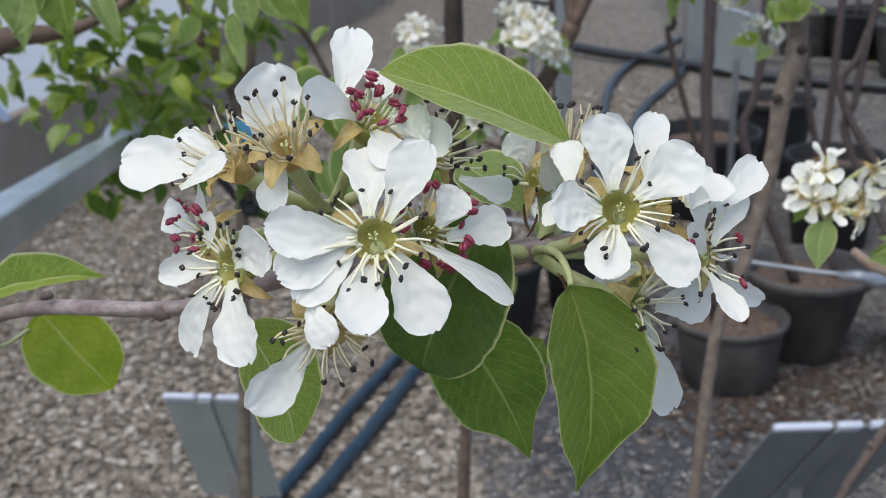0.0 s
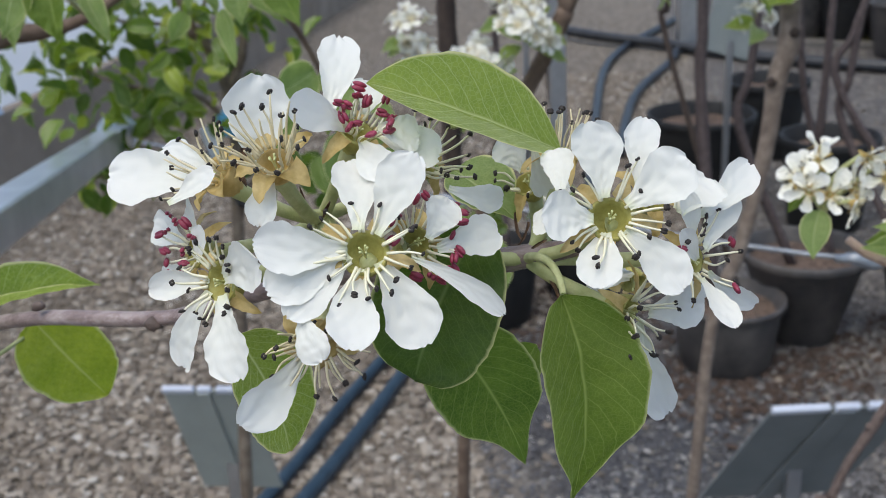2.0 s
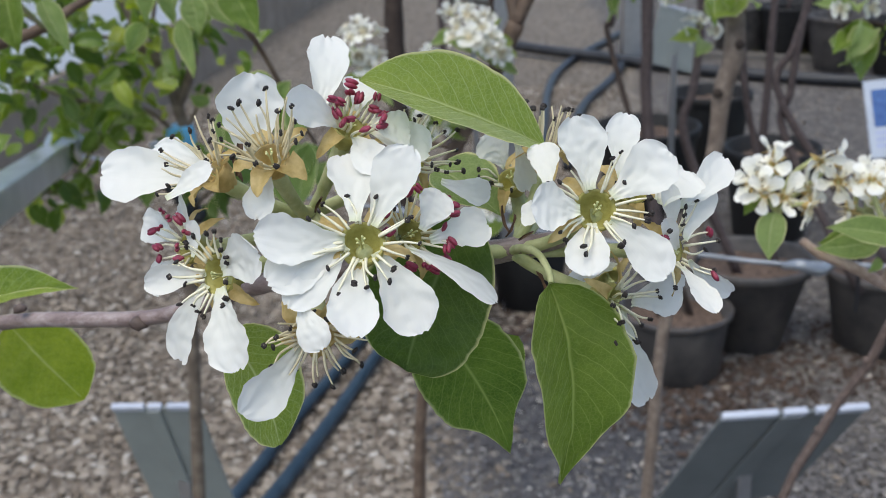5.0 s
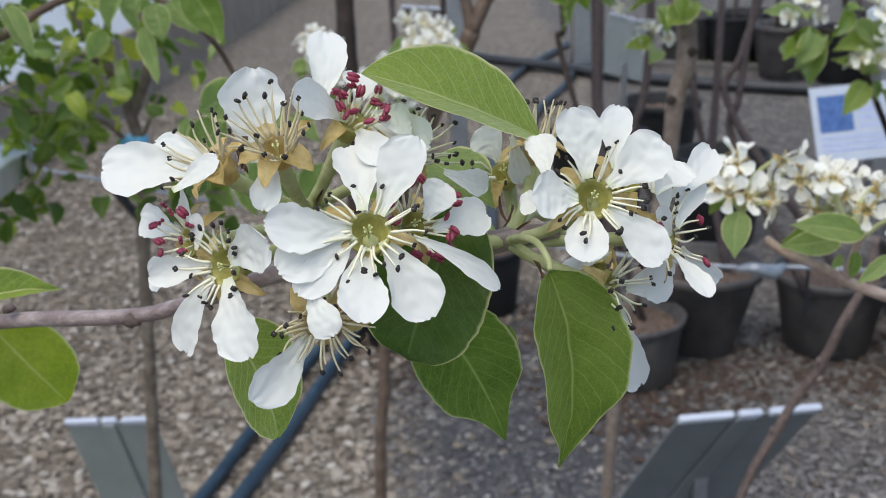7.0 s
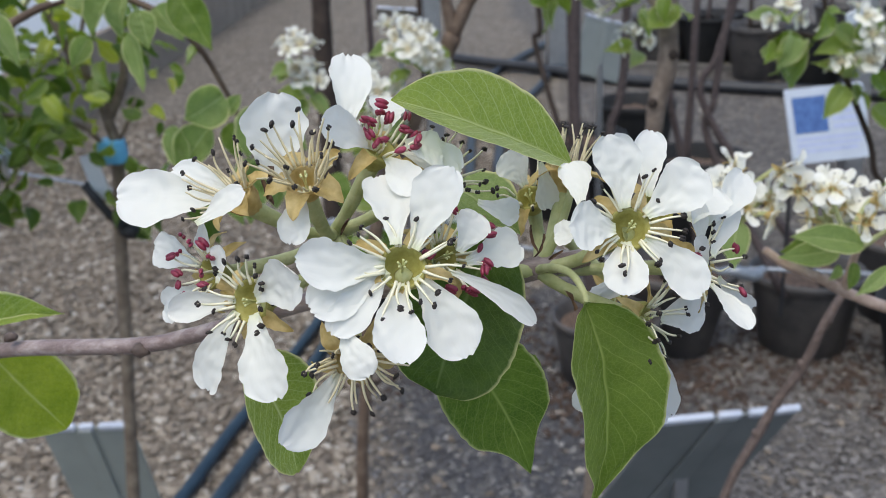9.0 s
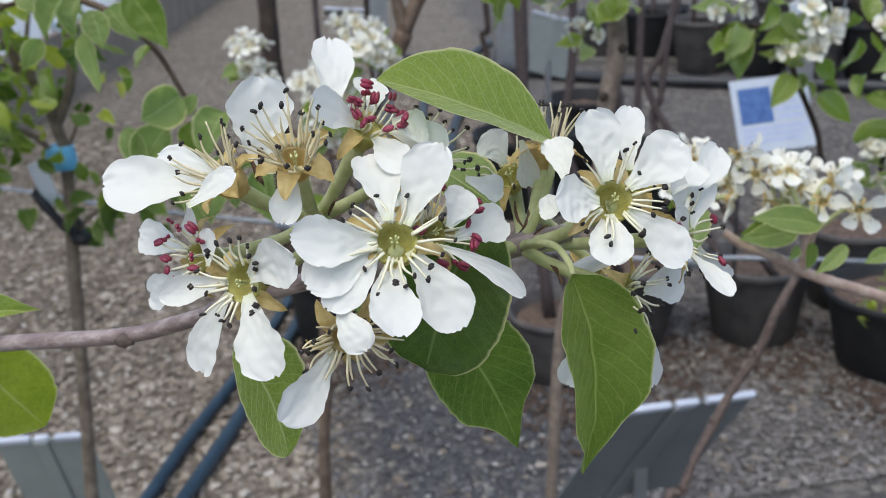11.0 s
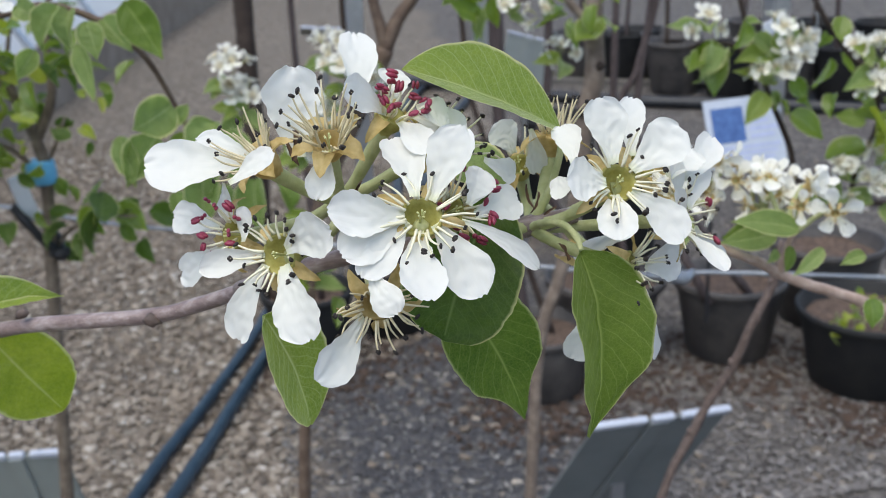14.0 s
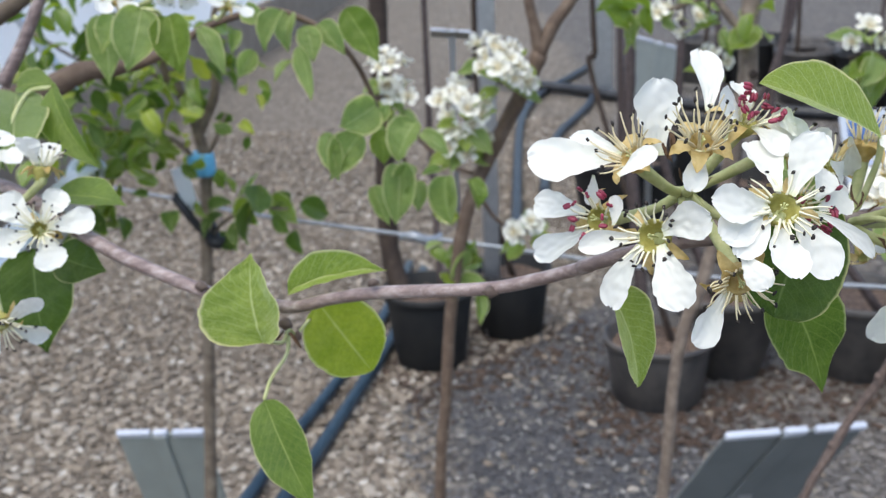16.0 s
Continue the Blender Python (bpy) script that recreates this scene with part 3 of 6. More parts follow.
stones("gravel", 32000, (-2.2, 3.4, 2.35, 8.0), 0.0140, STONE, "rounded brown and tan gravel stones covering the yard", 5,
       lambda x, y, q: (not grey_zone(x, y)) or q < 0.018)
stones("grit", 22000, (-0.2, 3.4, 2.35, 5.5), 0.0076, GRIT, "dark grey crushed grit with a few pale chips", 6,
       lambda x, y, q: grey_zone(x, y))

# bark mulch spilled round the front row of pots
POT_SPOTS = ((0.15, 3.66), (0.49, 3.89), (0.894, 3.221), (1.20, 3.40), (1.645, 3.325), (1.99, 2.97))
stones("mulch_chips", 3400, (-0.1, 2.5, 2.55, 4.3), 0.012, SOIL, "dark brown bark mulch spilled round the pots", 8,
       lambda x, y, q: min((x - a) ** 2 + (y - b + 0.12) ** 2 for a, b in POT_SPOTS) < (0.21 + 0.24 * q * q) ** 2)

# ---- wall at the yard's edge ----
W0, W1 = Vector((-2.35, 4.2, 0)), Vector((-0.75, 14.5, 0))


def lean_back(bm):
    """The tunnel's side slopes away from the yard above the plinth."""
    for v in bm.verts:
        v.co.y += 0.65 * max(0.0, v.co.z - 0.55)


def side_wall():
    run = (W1 - W0).normalized()
    across = Vector((-run.y, run.x, 0))
    m = Matrix((run, across, Vector((0, 0, 1)))).transposed().to_4x4()
    m.translation = W0 - run * 3
    length = (W1 - W0).length + 9
    bm = bmesh.new()
    box(bm, (0, 0, -0.1), (length, 0.22, 0.55), 0.015)
    ob = tagged(part("wall_plinth", bm, CONCRETE, smooth=False), "weathered grey concrete plinth along the yard", "wall", kind="structure")
    ob.matrix_world = m
    x = 0.0
    while x < length:
        bm = bmesh.new()
        box(bm, (x, 0.05, 0.55), (min(x + 2.0, length) - 0.03, 0.056, 3.0), 0.001)
        lean_back(bm)
        ob = tagged(part("wall_panel", bm, PANEL, smooth=False), "milky white ribbed greenhouse panel above the plinth", "wall panel", group="greenhouse wall panels", kind="structure")
        ob.matrix_world = m
        bm = bmesh.new()
        box(bm, (x - 0.045, -0.01, 0.54), (x + 0.015, 0.13, 3.05), 0.004)
        lean_back(bm)
        ob = tagged(part("wall_post", bm, STEEL, smooth=False), "galvanised steel post between the panels", "post", group="greenhouse wall posts", kind="structure")
        ob.matrix_world = m
        x += 2.0
    bm = bmesh.new()
    box(bm, (0, -0.03, 3.05), (length, 0.15, 3.12), 0.005)
    lean_back(bm)
    ob = tagged(part("wall_cap", bm, STEEL, smooth=False), "steel capping on the panel wall", "trim", kind="structure")
    ob.matrix_world = m


side_wall()


# ---- main branch with its blossoms ----
branch = holder("pear_branch", (-0.0572, 0.1402, 1.6118), "flowering pear branch with white blossoms and green leaves", "branch")
LINE = [(-0.2270, 0.2871, 1.6162), (-0.1883, 0.2636, 1.6087), (-0.1697, 0.2507, 1.6062), (-0.1449, 0.2324, 1.5952), (-0.1202, 0.2153, 1.5887), (-0.1073, 0.2069, 1.5878), (-0.0961, 0.1989, 1.5886), (-0.0865, 0.1930, 1.5923), (-0.0744, 0.1859, 1.5956), (-0.0530, 0.1757, 1.5988), (-0.0424, 0.1688, 1.6029), (-0.0344, 0.1622, 1.6072), (-0.0355, 0.1593, 1.6084), (-0.0218, 0.1548, 1.6131), (-0.0075, 0.1517, 1.6157), (0.0061, 0.1492, 1.6170), (0.0127, 0.1476, 1.6183), (0.0194, 0.1480, 1.6192)]
add_stalk(branch, "bark", LINE, [0.0025, 0.0024, 0.0021, 0.00190, 0.00172, 0.00158, 0.00152, 0.00148, 0.00148, 0.00146, 0.00142, 0.0014, 0.0014, 0.0015, 0.0017, 0.0019, 0.0018, 0.0013], BARK, 16, 0.09, "", 3)
# buds and scars on the bark
for q, r, s in (((-0.1190, 0.2124, 1.5904), 0.0013, 1.0), ((-0.0773, 0.1858, 1.5982), 0.0011, 1.0), ((-0.0527, 0.1737, 1.5987), 0.0013, 1.0), ((-0.0983, 0.1977, 1.5850), 0.0013, 1.2), ((-0.0955, 0.1966, 1.5822), 0.0006, 2.2), ((-0.1127, 0.2084, 1.5895), 0.0009, 1.0)):
    bm = bmesh.new()
    blob(bm, Vector(q) - branch.location, r, 1.2, 0.8, s, None, 12, 0.5, r * 9000)
    part("bud", bm, BARK_STEM, branch, "dark brown bud scar")

SPUR_L = (-0.0182, 0.1526, 1.6243)
SPUR_R = (0.0115, 0.1474, 1.6179)
def bent_petal(bloom, base, tip, face, width, bend, curl, seed):
    """A petal from its claw to its tip, facing one way, bowed and cupped."""
    bm = bmesh.new()
    d = Vector(tip) - Vector(base)
    b = radians(abs(bend)) / 2
    stretch = b / math.sin(b) if b > 1e-3 else 1.0
    m = frame_from(d, face).to_4x4()
    m.translation = Vector(base) - branch.location - bloom.location
    blade(bm, petal_shape, d.length * stretch, width, 5, bend, curl, 0.085, seed, 32, 18, m, 0.115, 0.05 * math.sin(seed * 1.9))
    part("petal", bm, PETAL, bloom)


BLOOM_COUNT = [0]


def cluster_bloom(centre, facing, root, petals, stamens, red, spread, lens, reflex, faded):
    """A flower of the near cluster; petals are (claw, tip, face, width, bow, cup)."""
    BLOOM_COUNT[0] += 1
    k = BLOOM_COUNT[0]
    f = blossom(branch, centre, facing, [], stamens, red, True, root, spread, 1.0, k, lens=lens, reflex=reflex, cup_mat=SEPAL if faded else None)
    for i, (base, tip, face, width, bow, cup) in enumerate(petals):
        bent_petal(f, base, tip, face, width, bow, cup, k * 9 + i)
    return f


cluster_bloom((-0.0101, 0.1252, 1.6289), (0.01, -0.75, 0.66), SPUR_L, [
    ((-0.0123, 0.1265, 1.6286), (-0.0232, 0.1226, 1.6313), (0.57, -0.73, 0.37), 0.0065, -22, 0.10),
    ((-0.0122, 0.1263, 1.6279), (-0.0219, 0.1211, 1.6254), (0.41, -0.61, 0.68), 0.0065, -3, 0.05),
    ((-0.0108, 0.1265, 1.6310), (-0.0119, 0.1366, 1.6372), (0.00, -0.51, 0.86), 0.0064, -14, 0.07),
    ((-0.0085, 0.1267, 1.6302), (-0.0032, 0.1287, 1.6398), (-0.33, -0.88, 0.33), 0.0066, 18, 0.08),
    ((-0.0083, 0.1255, 1.6271), (-0.0031, 0.1203, 1.6177), (0.01, -0.83, 0.55), 0.0071, 8, 0.06),
    ((-0.0108, 0.1251, 1.6264), (-0.0113, 0.1158, 1.6198), (0.07, -0.51, 0.86), 0.0066, 1, 0.06),
    ((-0.0121, 0.1264, 1.6277), (-0.0195, 0.1198, 1.6224), (0.29, -0.59, 0.75), 0.0052, -30, 0.05),
], 22, 0, 0.20, (3.2, 5.5), 0, False)
cluster_bloom((-0.0305, 0.1316, 1.6230), (-0.63, -0.71, 0.31), SPUR_L, [
    ((-0.0318, 0.1338, 1.6225), (-0.0413, 0.1383, 1.6197), (-0.34, -0.89, 0.30), 0.0042, 40, 0.22),
    ((-0.0289, 0.1299, 1.6241), (-0.0229, 0.1236, 1.6283), (-0.73, -0.69, -0.00), 0.0069, 11, 0.10),
    ((-0.0291, 0.1297, 1.6220), (-0.0271, 0.1226, 1.6130), (-0.51, -0.74, 0.45), 0.0071, -22, 0.10),
    ((-0.0317, 0.1329, 1.6211), (-0.0368, 0.1332, 1.6100), (-0.52, -0.80, 0.32), 0.0053, -25, 0.12),
], 22, 0, 0.4, (2.3, 4.6), 0, False)
cluster_bloom((0.0218, 0.1338, 1.6286), (0.02, -0.79, 0.61), SPUR_R, [
    ((0.0209, 0.1345, 1.6309), (0.0194, 0.1374, 1.6405), (-0.06, -0.95, 0.29), 0.0066, 7, 0.11),
    ((0.0240, 0.1347, 1.6297), (0.0322, 0.1352, 1.6353), (-0.26, -0.88, 0.40), 0.0076, 12, 0.05),
    ((0.0234, 0.1334, 1.6266), (0.0306, 0.1295, 1.6195), (-0.05, -0.88, 0.48), 0.0062, 3, 0.09),
    ((0.0212, 0.1344, 1.6261), (0.0191, 0.1262, 1.6217), (-0.11, -0.27, 0.96), 0.0061, -30, 0.06),
    ((0.0193, 0.1330, 1.6285), (0.0124, 0.1304, 1.6301), (0.44, -0.80, 0.40), 0.0067, -1, 0.05),
], 22, 0, 0.20, (3.2, 5.5), 0, False)
cluster_bloom((-0.0315, 0.1428, 1.6348), (-0.62, -0.30, 0.72), SPUR_L, [
    ((-0.0325, 0.1450, 1.6338), (-0.0482, 0.1502, 1.6328), (0.05, -0.73, 0.68), 0.0089, 14, 0.11),
    ((-0.0322, 0.1452, 1.6340), (-0.0403, 0.1514, 1.6362), (0.10, -0.90, 0.42), 0.0040, 2, 0.06),
    ((-0.0357, 0.1336, 1.6334), (-0.0293, 0.1338, 1.6375), (-0.38, -0.68, 0.62), 0.0038, 13, 0.09),
    ((-0.0367, 0.1475, 1.6300), (-0.0371, 0.1483, 1.6242), (-0.57, -0.82, -0.07), 0.0029, 12, 0.11),
], 20, 0, 0.85, (4.2, 6.8), 0.31, True)
cluster_bloom((-0.0216, 0.1334, 1.6390), (-0.10, -0.55, 0.83), SPUR_L, [
    ((-0.0252, 0.1465, 1.6332), (-0.0250, 0.1490, 1.6466), (0.14, -0.97, 0.18), 0.0091, 0, 0.07),
    ((-0.0220, 0.1341, 1.6369), (-0.0239, 0.1311, 1.6306), (-0.10, -0.89, 0.45), 0.0042, -20, 0.18),
    ((-0.0158, 0.1479, 1.6404), (-0.0143, 0.1584, 1.6498), (0.15, -0.67, 0.72), 0.0063, -11, 0.06),
], 28, 0, 0.95, (4.0, 7.2), 0.31, True)
cluster_bloom((-0.0108, 0.1412, 1.6406), (0.38, -0.40, 0.83), SPUR_L, [
    ((-0.0120, 0.1411, 1.6401), (-0.0189, 0.1337, 1.6455), (0.78, -0.60, 0.18), 0.0054, 10, 0.04),
    ((-0.0105, 0.1394, 1.6389), (-0.0080, 0.1319, 1.6358), (-0.13, -0.41, 0.90), 0.0050, -15, 0.09),
    ((-0.0086, 0.1403, 1.6395), (-0.0004, 0.1398, 1.6360), (0.26, -0.67, 0.69), 0.0062, -7, 0.08),
    ((-0.0101, 0.1432, 1.6415), (-0.0100, 0.1501, 1.6448), (0.26, -0.41, 0.87), 0.0050, -1, 0.07),
    ((-0.0081, 0.1375, 1.6412), (-0.0029, 0.1400, 1.6389), (0.54, -0.63, 0.56), 0.0055, 16, 0.06),
], 17, 1, 1.05, (2.4, 5.0), 0, False)
cluster_bloom((-0.0370, 0.1455, 1.6224), (-0.75, -0.58, 0.31), SPUR_L, [
    ((-0.0380, 0.1478, 1.6230), (-0.0455, 0.1591, 1.6221), (-0.79, -0.49, 0.36), 0.0056, -3, 0.06),
    ((-0.0347, 0.1405, 1.6225), (-0.0340, 0.1415, 1.6277), (-0.46, -0.86, 0.24), 0.0028, 20, 0.20),
    ((-0.0378, 0.1465, 1.6201), (-0.0455, 0.1602, 1.6118), (-0.90, -0.42, 0.14), 0.0055, -5, 0.10),
], 13, 1, 0.95, (2.8, 4.6), 0, False)
cluster_bloom((-0.0170, 0.1240, 1.6160), (-0.02, -0.93, -0.36), SPUR_L, [
    ((-0.0192, 0.1256, 1.6146), (-0.0267, 0.1189, 1.6087), (0.67, -0.66, 0.34), 0.0064, -6, 0.08),
    ((-0.0182, 0.1215, 1.6224), (-0.0155, 0.1166, 1.6181), (-0.41, -0.72, 0.57), 0.0046, -50, -0.10),
], 26, 0, 0.5, (3.0, 4.8), 0, True)
cluster_bloom((-0.0035, 0.1330, 1.6268), (0.50, -0.72, 0.48), SPUR_R, [
    ((-0.0012, 0.1321, 1.6259), (0.0071, 0.1384, 1.6257), (0.57, -0.66, 0.49), 0.0058, -14, 0.06),
    ((-0.0044, 0.1263, 1.6270), (0.0069, 0.1273, 1.6183), (0.30, -0.91, 0.28), 0.0029, -18, 0.12),
    ((-0.0023, 0.1309, 1.6278), (0.0006, 0.1340, 1.6321), (0.39, -0.67, 0.63), 0.0050, -8, 0.07),
], 20, 1, 0.75, (2.6, 5.6), 0, False)
cluster_bloom((0.0346, 0.1392, 1.6196), (0.62, -0.74, 0.25), SPUR_R, [
    ((0.0339, 0.1404, 1.6218), (0.0326, 0.1394, 1.6295), (0.47, -0.88, -0.08), 0.0035, -10, 0.08),
    ((0.0343, 0.1384, 1.6199), (0.0311, 0.1346, 1.6257), (0.62, -0.77, -0.16), 0.0032, -15, 0.10),
    ((0.0357, 0.1397, 1.6209), (0.0415, 0.1474, 1.6264), (0.50, -0.72, 0.48), 0.0052, 13, 0.12),
    ((0.0356, 0.1370, 1.6187), (0.0448, 0.1454, 1.6096), (0.54, -0.80, -0.26), 0.0033, 8, 0.12),
    ((0.0348, 0.1375, 1.6176), (0.0375, 0.1291, 1.6139), (0.07, -0.39, 0.92), 0.0038, -20, 0.10),
], 16, 0.25, 0.6, (3.6, 6.0), 0, False)
cluster_bloom((0.0256, 0.1362, 1.6132), (0.79, -0.61, -0.10), SPUR_R, [
    ((0.0276, 0.1377, 1.6126), (0.0377, 0.1470, 1.6096), (0.69, -0.72, 0.06), 0.0070, 15, 0.10),
    ((0.0263, 0.1379, 1.6114), (0.0322, 0.1456, 1.5918), (0.48, -0.88, 0.00), 0.0060, -3, 0.12),
    ((0.0260, 0.1412, 1.6169), (0.0218, 0.1552, 1.6108), (0.59, -0.16, -0.79), 0.0065, 4, 0.11),
], 18, 0, 0.6, (3.6, 6.2), 0, False)
cluster_bloom((0.0290, 0.1430, 1.6285), (0.10, -0.75, 0.65), SPUR_R, [
    ((0.0269, 0.1422, 1.6298), (0.0287, 0.1475, 1.6380), (0.03, -0.78, 0.62), 0.0051, -7, 0.06),
    ((0.0317, 0.1392, 1.6268), (0.0365, 0.1437, 1.6302), (0.15, -0.69, 0.71), 0.0080, -2, 0.05),
    ((0.0349, 0.1405, 1.6256), (0.0448, 0.1517, 1.6294), (0.32, -0.54, 0.78), 0.0052, -4, 0.12),
], 0, 0, 0.6, (3, 5), 0, False)
cluster_bloom((0.0128, 0.1600, 1.6262), (-0.30, -0.45, 0.84), SPUR_R, [
    ((0.0122, 0.1595, 1.6276), (0.0088, 0.1589, 1.6331), (0.20, -0.98, 0.02), 0.0056, -5, 0.04),
    ((0.0132, 0.1524, 1.6332), (0.0148, 0.1548, 1.6250), (-0.21, -0.93, -0.31), 0.0036, -15, 0.05),
    ((0.0084, 0.1696, 1.6191), (0.0119, 0.1662, 1.6223), (-0.80, -0.45, 0.40), 0.0040, 9, 0.07),
    ((0.0154, 0.1365, 1.6310), (0.0153, 0.1425, 1.6356), (-0.29, -0.58, 0.76), 0.0046, -7, 0.05),
    ((0.0153, 0.1337, 1.6292), (0.0118, 0.1368, 1.6269), (-0.73, -0.46, 0.50), 0.0038, 15, 0.07),
], 12, 0.2, 0.9, (3.0, 5.2), 0, False)
cluster_bloom((-0.0022, 0.1460, 1.6342), (0.66, -0.48, 0.58), SPUR_L, [
    ((0.0007, 0.1332, 1.6337), (0.0082, 0.1435, 1.6286), (0.82, -0.58, 0.03), 0.0039, -9, 0.04),
], 18, 0, 0.9, (4.2, 6.2), 0, False)
cluster_bloom((0.0179, 0.1550, 1.6322), (0.12, 0.00, 0.99), SPUR_R, [
], 18, 0, 1.15, (5.0, 6.8), 0, True)
cluster_bloom((0.0335, 0.1795, 1.5985), (0.21, -0.83, -0.52), SPUR_R, [
    ((0.0230, 0.1484, 1.6015), (0.0183, 0.1464, 1.5938), (0.21, -0.97, 0.12), 0.0070, -14, 0.05),
], 0, 0, 0.6, (3, 5), 0, False)
# leaves of the main spur
add_leaf(branch, (0.0169, 0.1475, 1.6338), (-0.0094, 0.1408, 1.6464), (0.435, -0.56, 0.70), 0.0152, 30, -16, 0.0, 0.035, 1, LEAF_YOUNG, "", 0.0, leaf_lens)
add_stalk(branch, "leaf_stalk", [(0.0169, 0.1476, 1.6339), (0.0168, 0.1480, 1.6296), (0.0149, 0.1483, 1.6232), SPUR_R], [0.0007, 0.0006, 0.0007, 0.0009], PEDICEL)
add_leaf(branch, (0.0149, 0.1320, 1.6188), (0.0158, 0.1300, 1.5878), (0.42, -0.88, 0.15), 0.0182, 26, -26, 0.02, 0.07, 2, LEAF, "", -0.06)
add_stalk(branch, "leaf_stalk", [(0.0152, 0.1322, 1.6184), (0.0149, 0.1334, 1.6201), (0.0139, 0.1365, 1.6214), (0.0124, 0.1419, 1.6203), SPUR_R], [0.00045, 0.00050, 0.00055, 0.00062, 0.0008], PEDICEL)
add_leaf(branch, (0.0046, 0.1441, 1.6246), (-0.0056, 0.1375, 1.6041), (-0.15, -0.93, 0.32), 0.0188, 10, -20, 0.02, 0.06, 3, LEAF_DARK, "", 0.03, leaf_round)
add_leaf(branch, (-0.0022, 0.1471, 1.6086), (0.0108, 0.1500, 1.5814), (0.05, -0.95, 0.30), 0.0168, 14, -16, 0.0, 0.06, 4, LEAF, "", -0.045, leaf_drawn)
add_leaf(branch, (-0.0328, 0.1497, 1.6068), (-0.0268, 0.1503, 1.5857), (0.78, -0.60, 0.15), 0.0162, 16, -20, 0.0, 0.05, 5, LEAF_YOUNG, "", -0.03, leaf_cusp)
add_leaf(branch, (0.0137, 0.1594, 1.5981), (0.0104, 0.1607, 1.5872), (-0.6, -0.75, 0.2), 0.008, 20, -10, 0.0, 0.05, 6, LEAF)
add_leaf(branch, (0.0016, 0.1644, 1.6269), (0.0109, 0.1569, 1.6205), (0.2, -0.6, 0.7), 0.012, 20, -10, 0.0, 0.05, 7, LEAF_PALE)
# shrivelled brown bracts at the spurs
DRY = plain("dry_bract", (0.060, 0.032, 0.018), (0.15, 0.085, 0.045), 900, 0.8, 0, 0.1, 3000)
for k, (q0, q1, w) in enumerate((((-0.0260, 0.1377, 1.6393), (-0.0266, 0.1361, 1.6350), 0.0017), ((-0.0271, 0.1380, 1.6374), (-0.0257, 0.1358, 1.6341), 0.0013), ((0.0097, 0.1431, 1.6266), (0.0105, 0.1415, 1.6222), 0.0009), ((0.0115, 0.1427, 1.6253), (0.0098, 0.1414, 1.6219), 0.0008),
                                  ((0.0153, 0.1388, 1.6146), (0.0141, 0.1408, 1.6173), 0.0010), ((-0.0200, 0.1484, 1.6275), (-0.0208, 0.1484, 1.6305), 0.0008), ((-0.0173, 0.1449, 1.6267), (-0.0157, 0.1440, 1.6299), 0.0009), ((-0.0975, 0.1970, 1.5828), (-0.0946, 0.1937, 1.5799), 0.0018), ((-0.0990, 0.1974, 1.5834), (-0.1019, 0.1937, 1.5814), 0.0013), ((0.0117, 0.1404, 1.6222), (0.0141, 0.1409, 1.6232), 0.0009))):
    bm = bmesh.new()
    d = Vector(q1) - Vector(q0)
    m = frame_from(d, (0.3, -0.9, 0.2)).to_4x4()
    m.translation = Vector(q0) - branch.location
    blade(bm, lambda u: max(0.05, (1 - u) ** 0.6 * (0.5 + u)), d.length, w, 40, (-60, 70, 110, -80)[k % 4], 0.3, 0.5, 900 + k, 10, 4, m)
    part("bract", bm, DRY, branch, "shrivelled brown bract")
# leaves further back on the branch
SPUR_N = (-0.0980, 0.2012, 1.5825)
add_leaf(branch, (-0.0975, 0.2037, 1.5899), (-0.0735, 0.2094, 1.5925), (-0.05, -0.50, 0.86), 0.0132, 52, -14, 0.12, 0.08, 8, LEAF_YOUNG)
# this blade's backlit yellow-green comes partly from the lit leaf colour
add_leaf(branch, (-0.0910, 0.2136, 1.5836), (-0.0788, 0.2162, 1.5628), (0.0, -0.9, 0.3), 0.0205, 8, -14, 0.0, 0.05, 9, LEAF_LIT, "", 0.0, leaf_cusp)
add_stalk(branch, "leaf_stalk", [SPUR_N, (-0.0963, 0.2043, 1.5796), (-0.0934, 0.2126, 1.5797)], [0.0005, 0.00045, 0.00045], PEDICEL)
add_leaf(branch, (-0.1031, 0.1913, 1.5833), (-0.1045, 0.1970, 1.6030), (-0.45, -0.80, 0.40), 0.0225, 24, -24, 0.10, 0.10, 10, LEAF_YOUNG)
add_stalk(branch, "leaf_stalk", [SPUR_N, (-0.0991, 0.1947, 1.5816), (-0.1028, 0.1910, 1.5840)], [0.0005, 0.00045, 0.00045], PEDICEL)
add_leaf(branch, (-0.1038, 0.1881, 1.5704), (-0.0936, 0.1764, 1.5473), (-0.1, -0.95, 0.1), 0.0130, 16, -16, 0.0, 0.05, 11, LEAF)
add_stalk(branch, "leaf_stalk", [SPUR_N, (-0.0983, 0.1956, 1.5784), (-0.1021, 0.1913, 1.5742), (-0.1038, 0.1881, 1.5704)], [0.0006, 0.00045, 0.00045, 0.00045], PEDICEL)

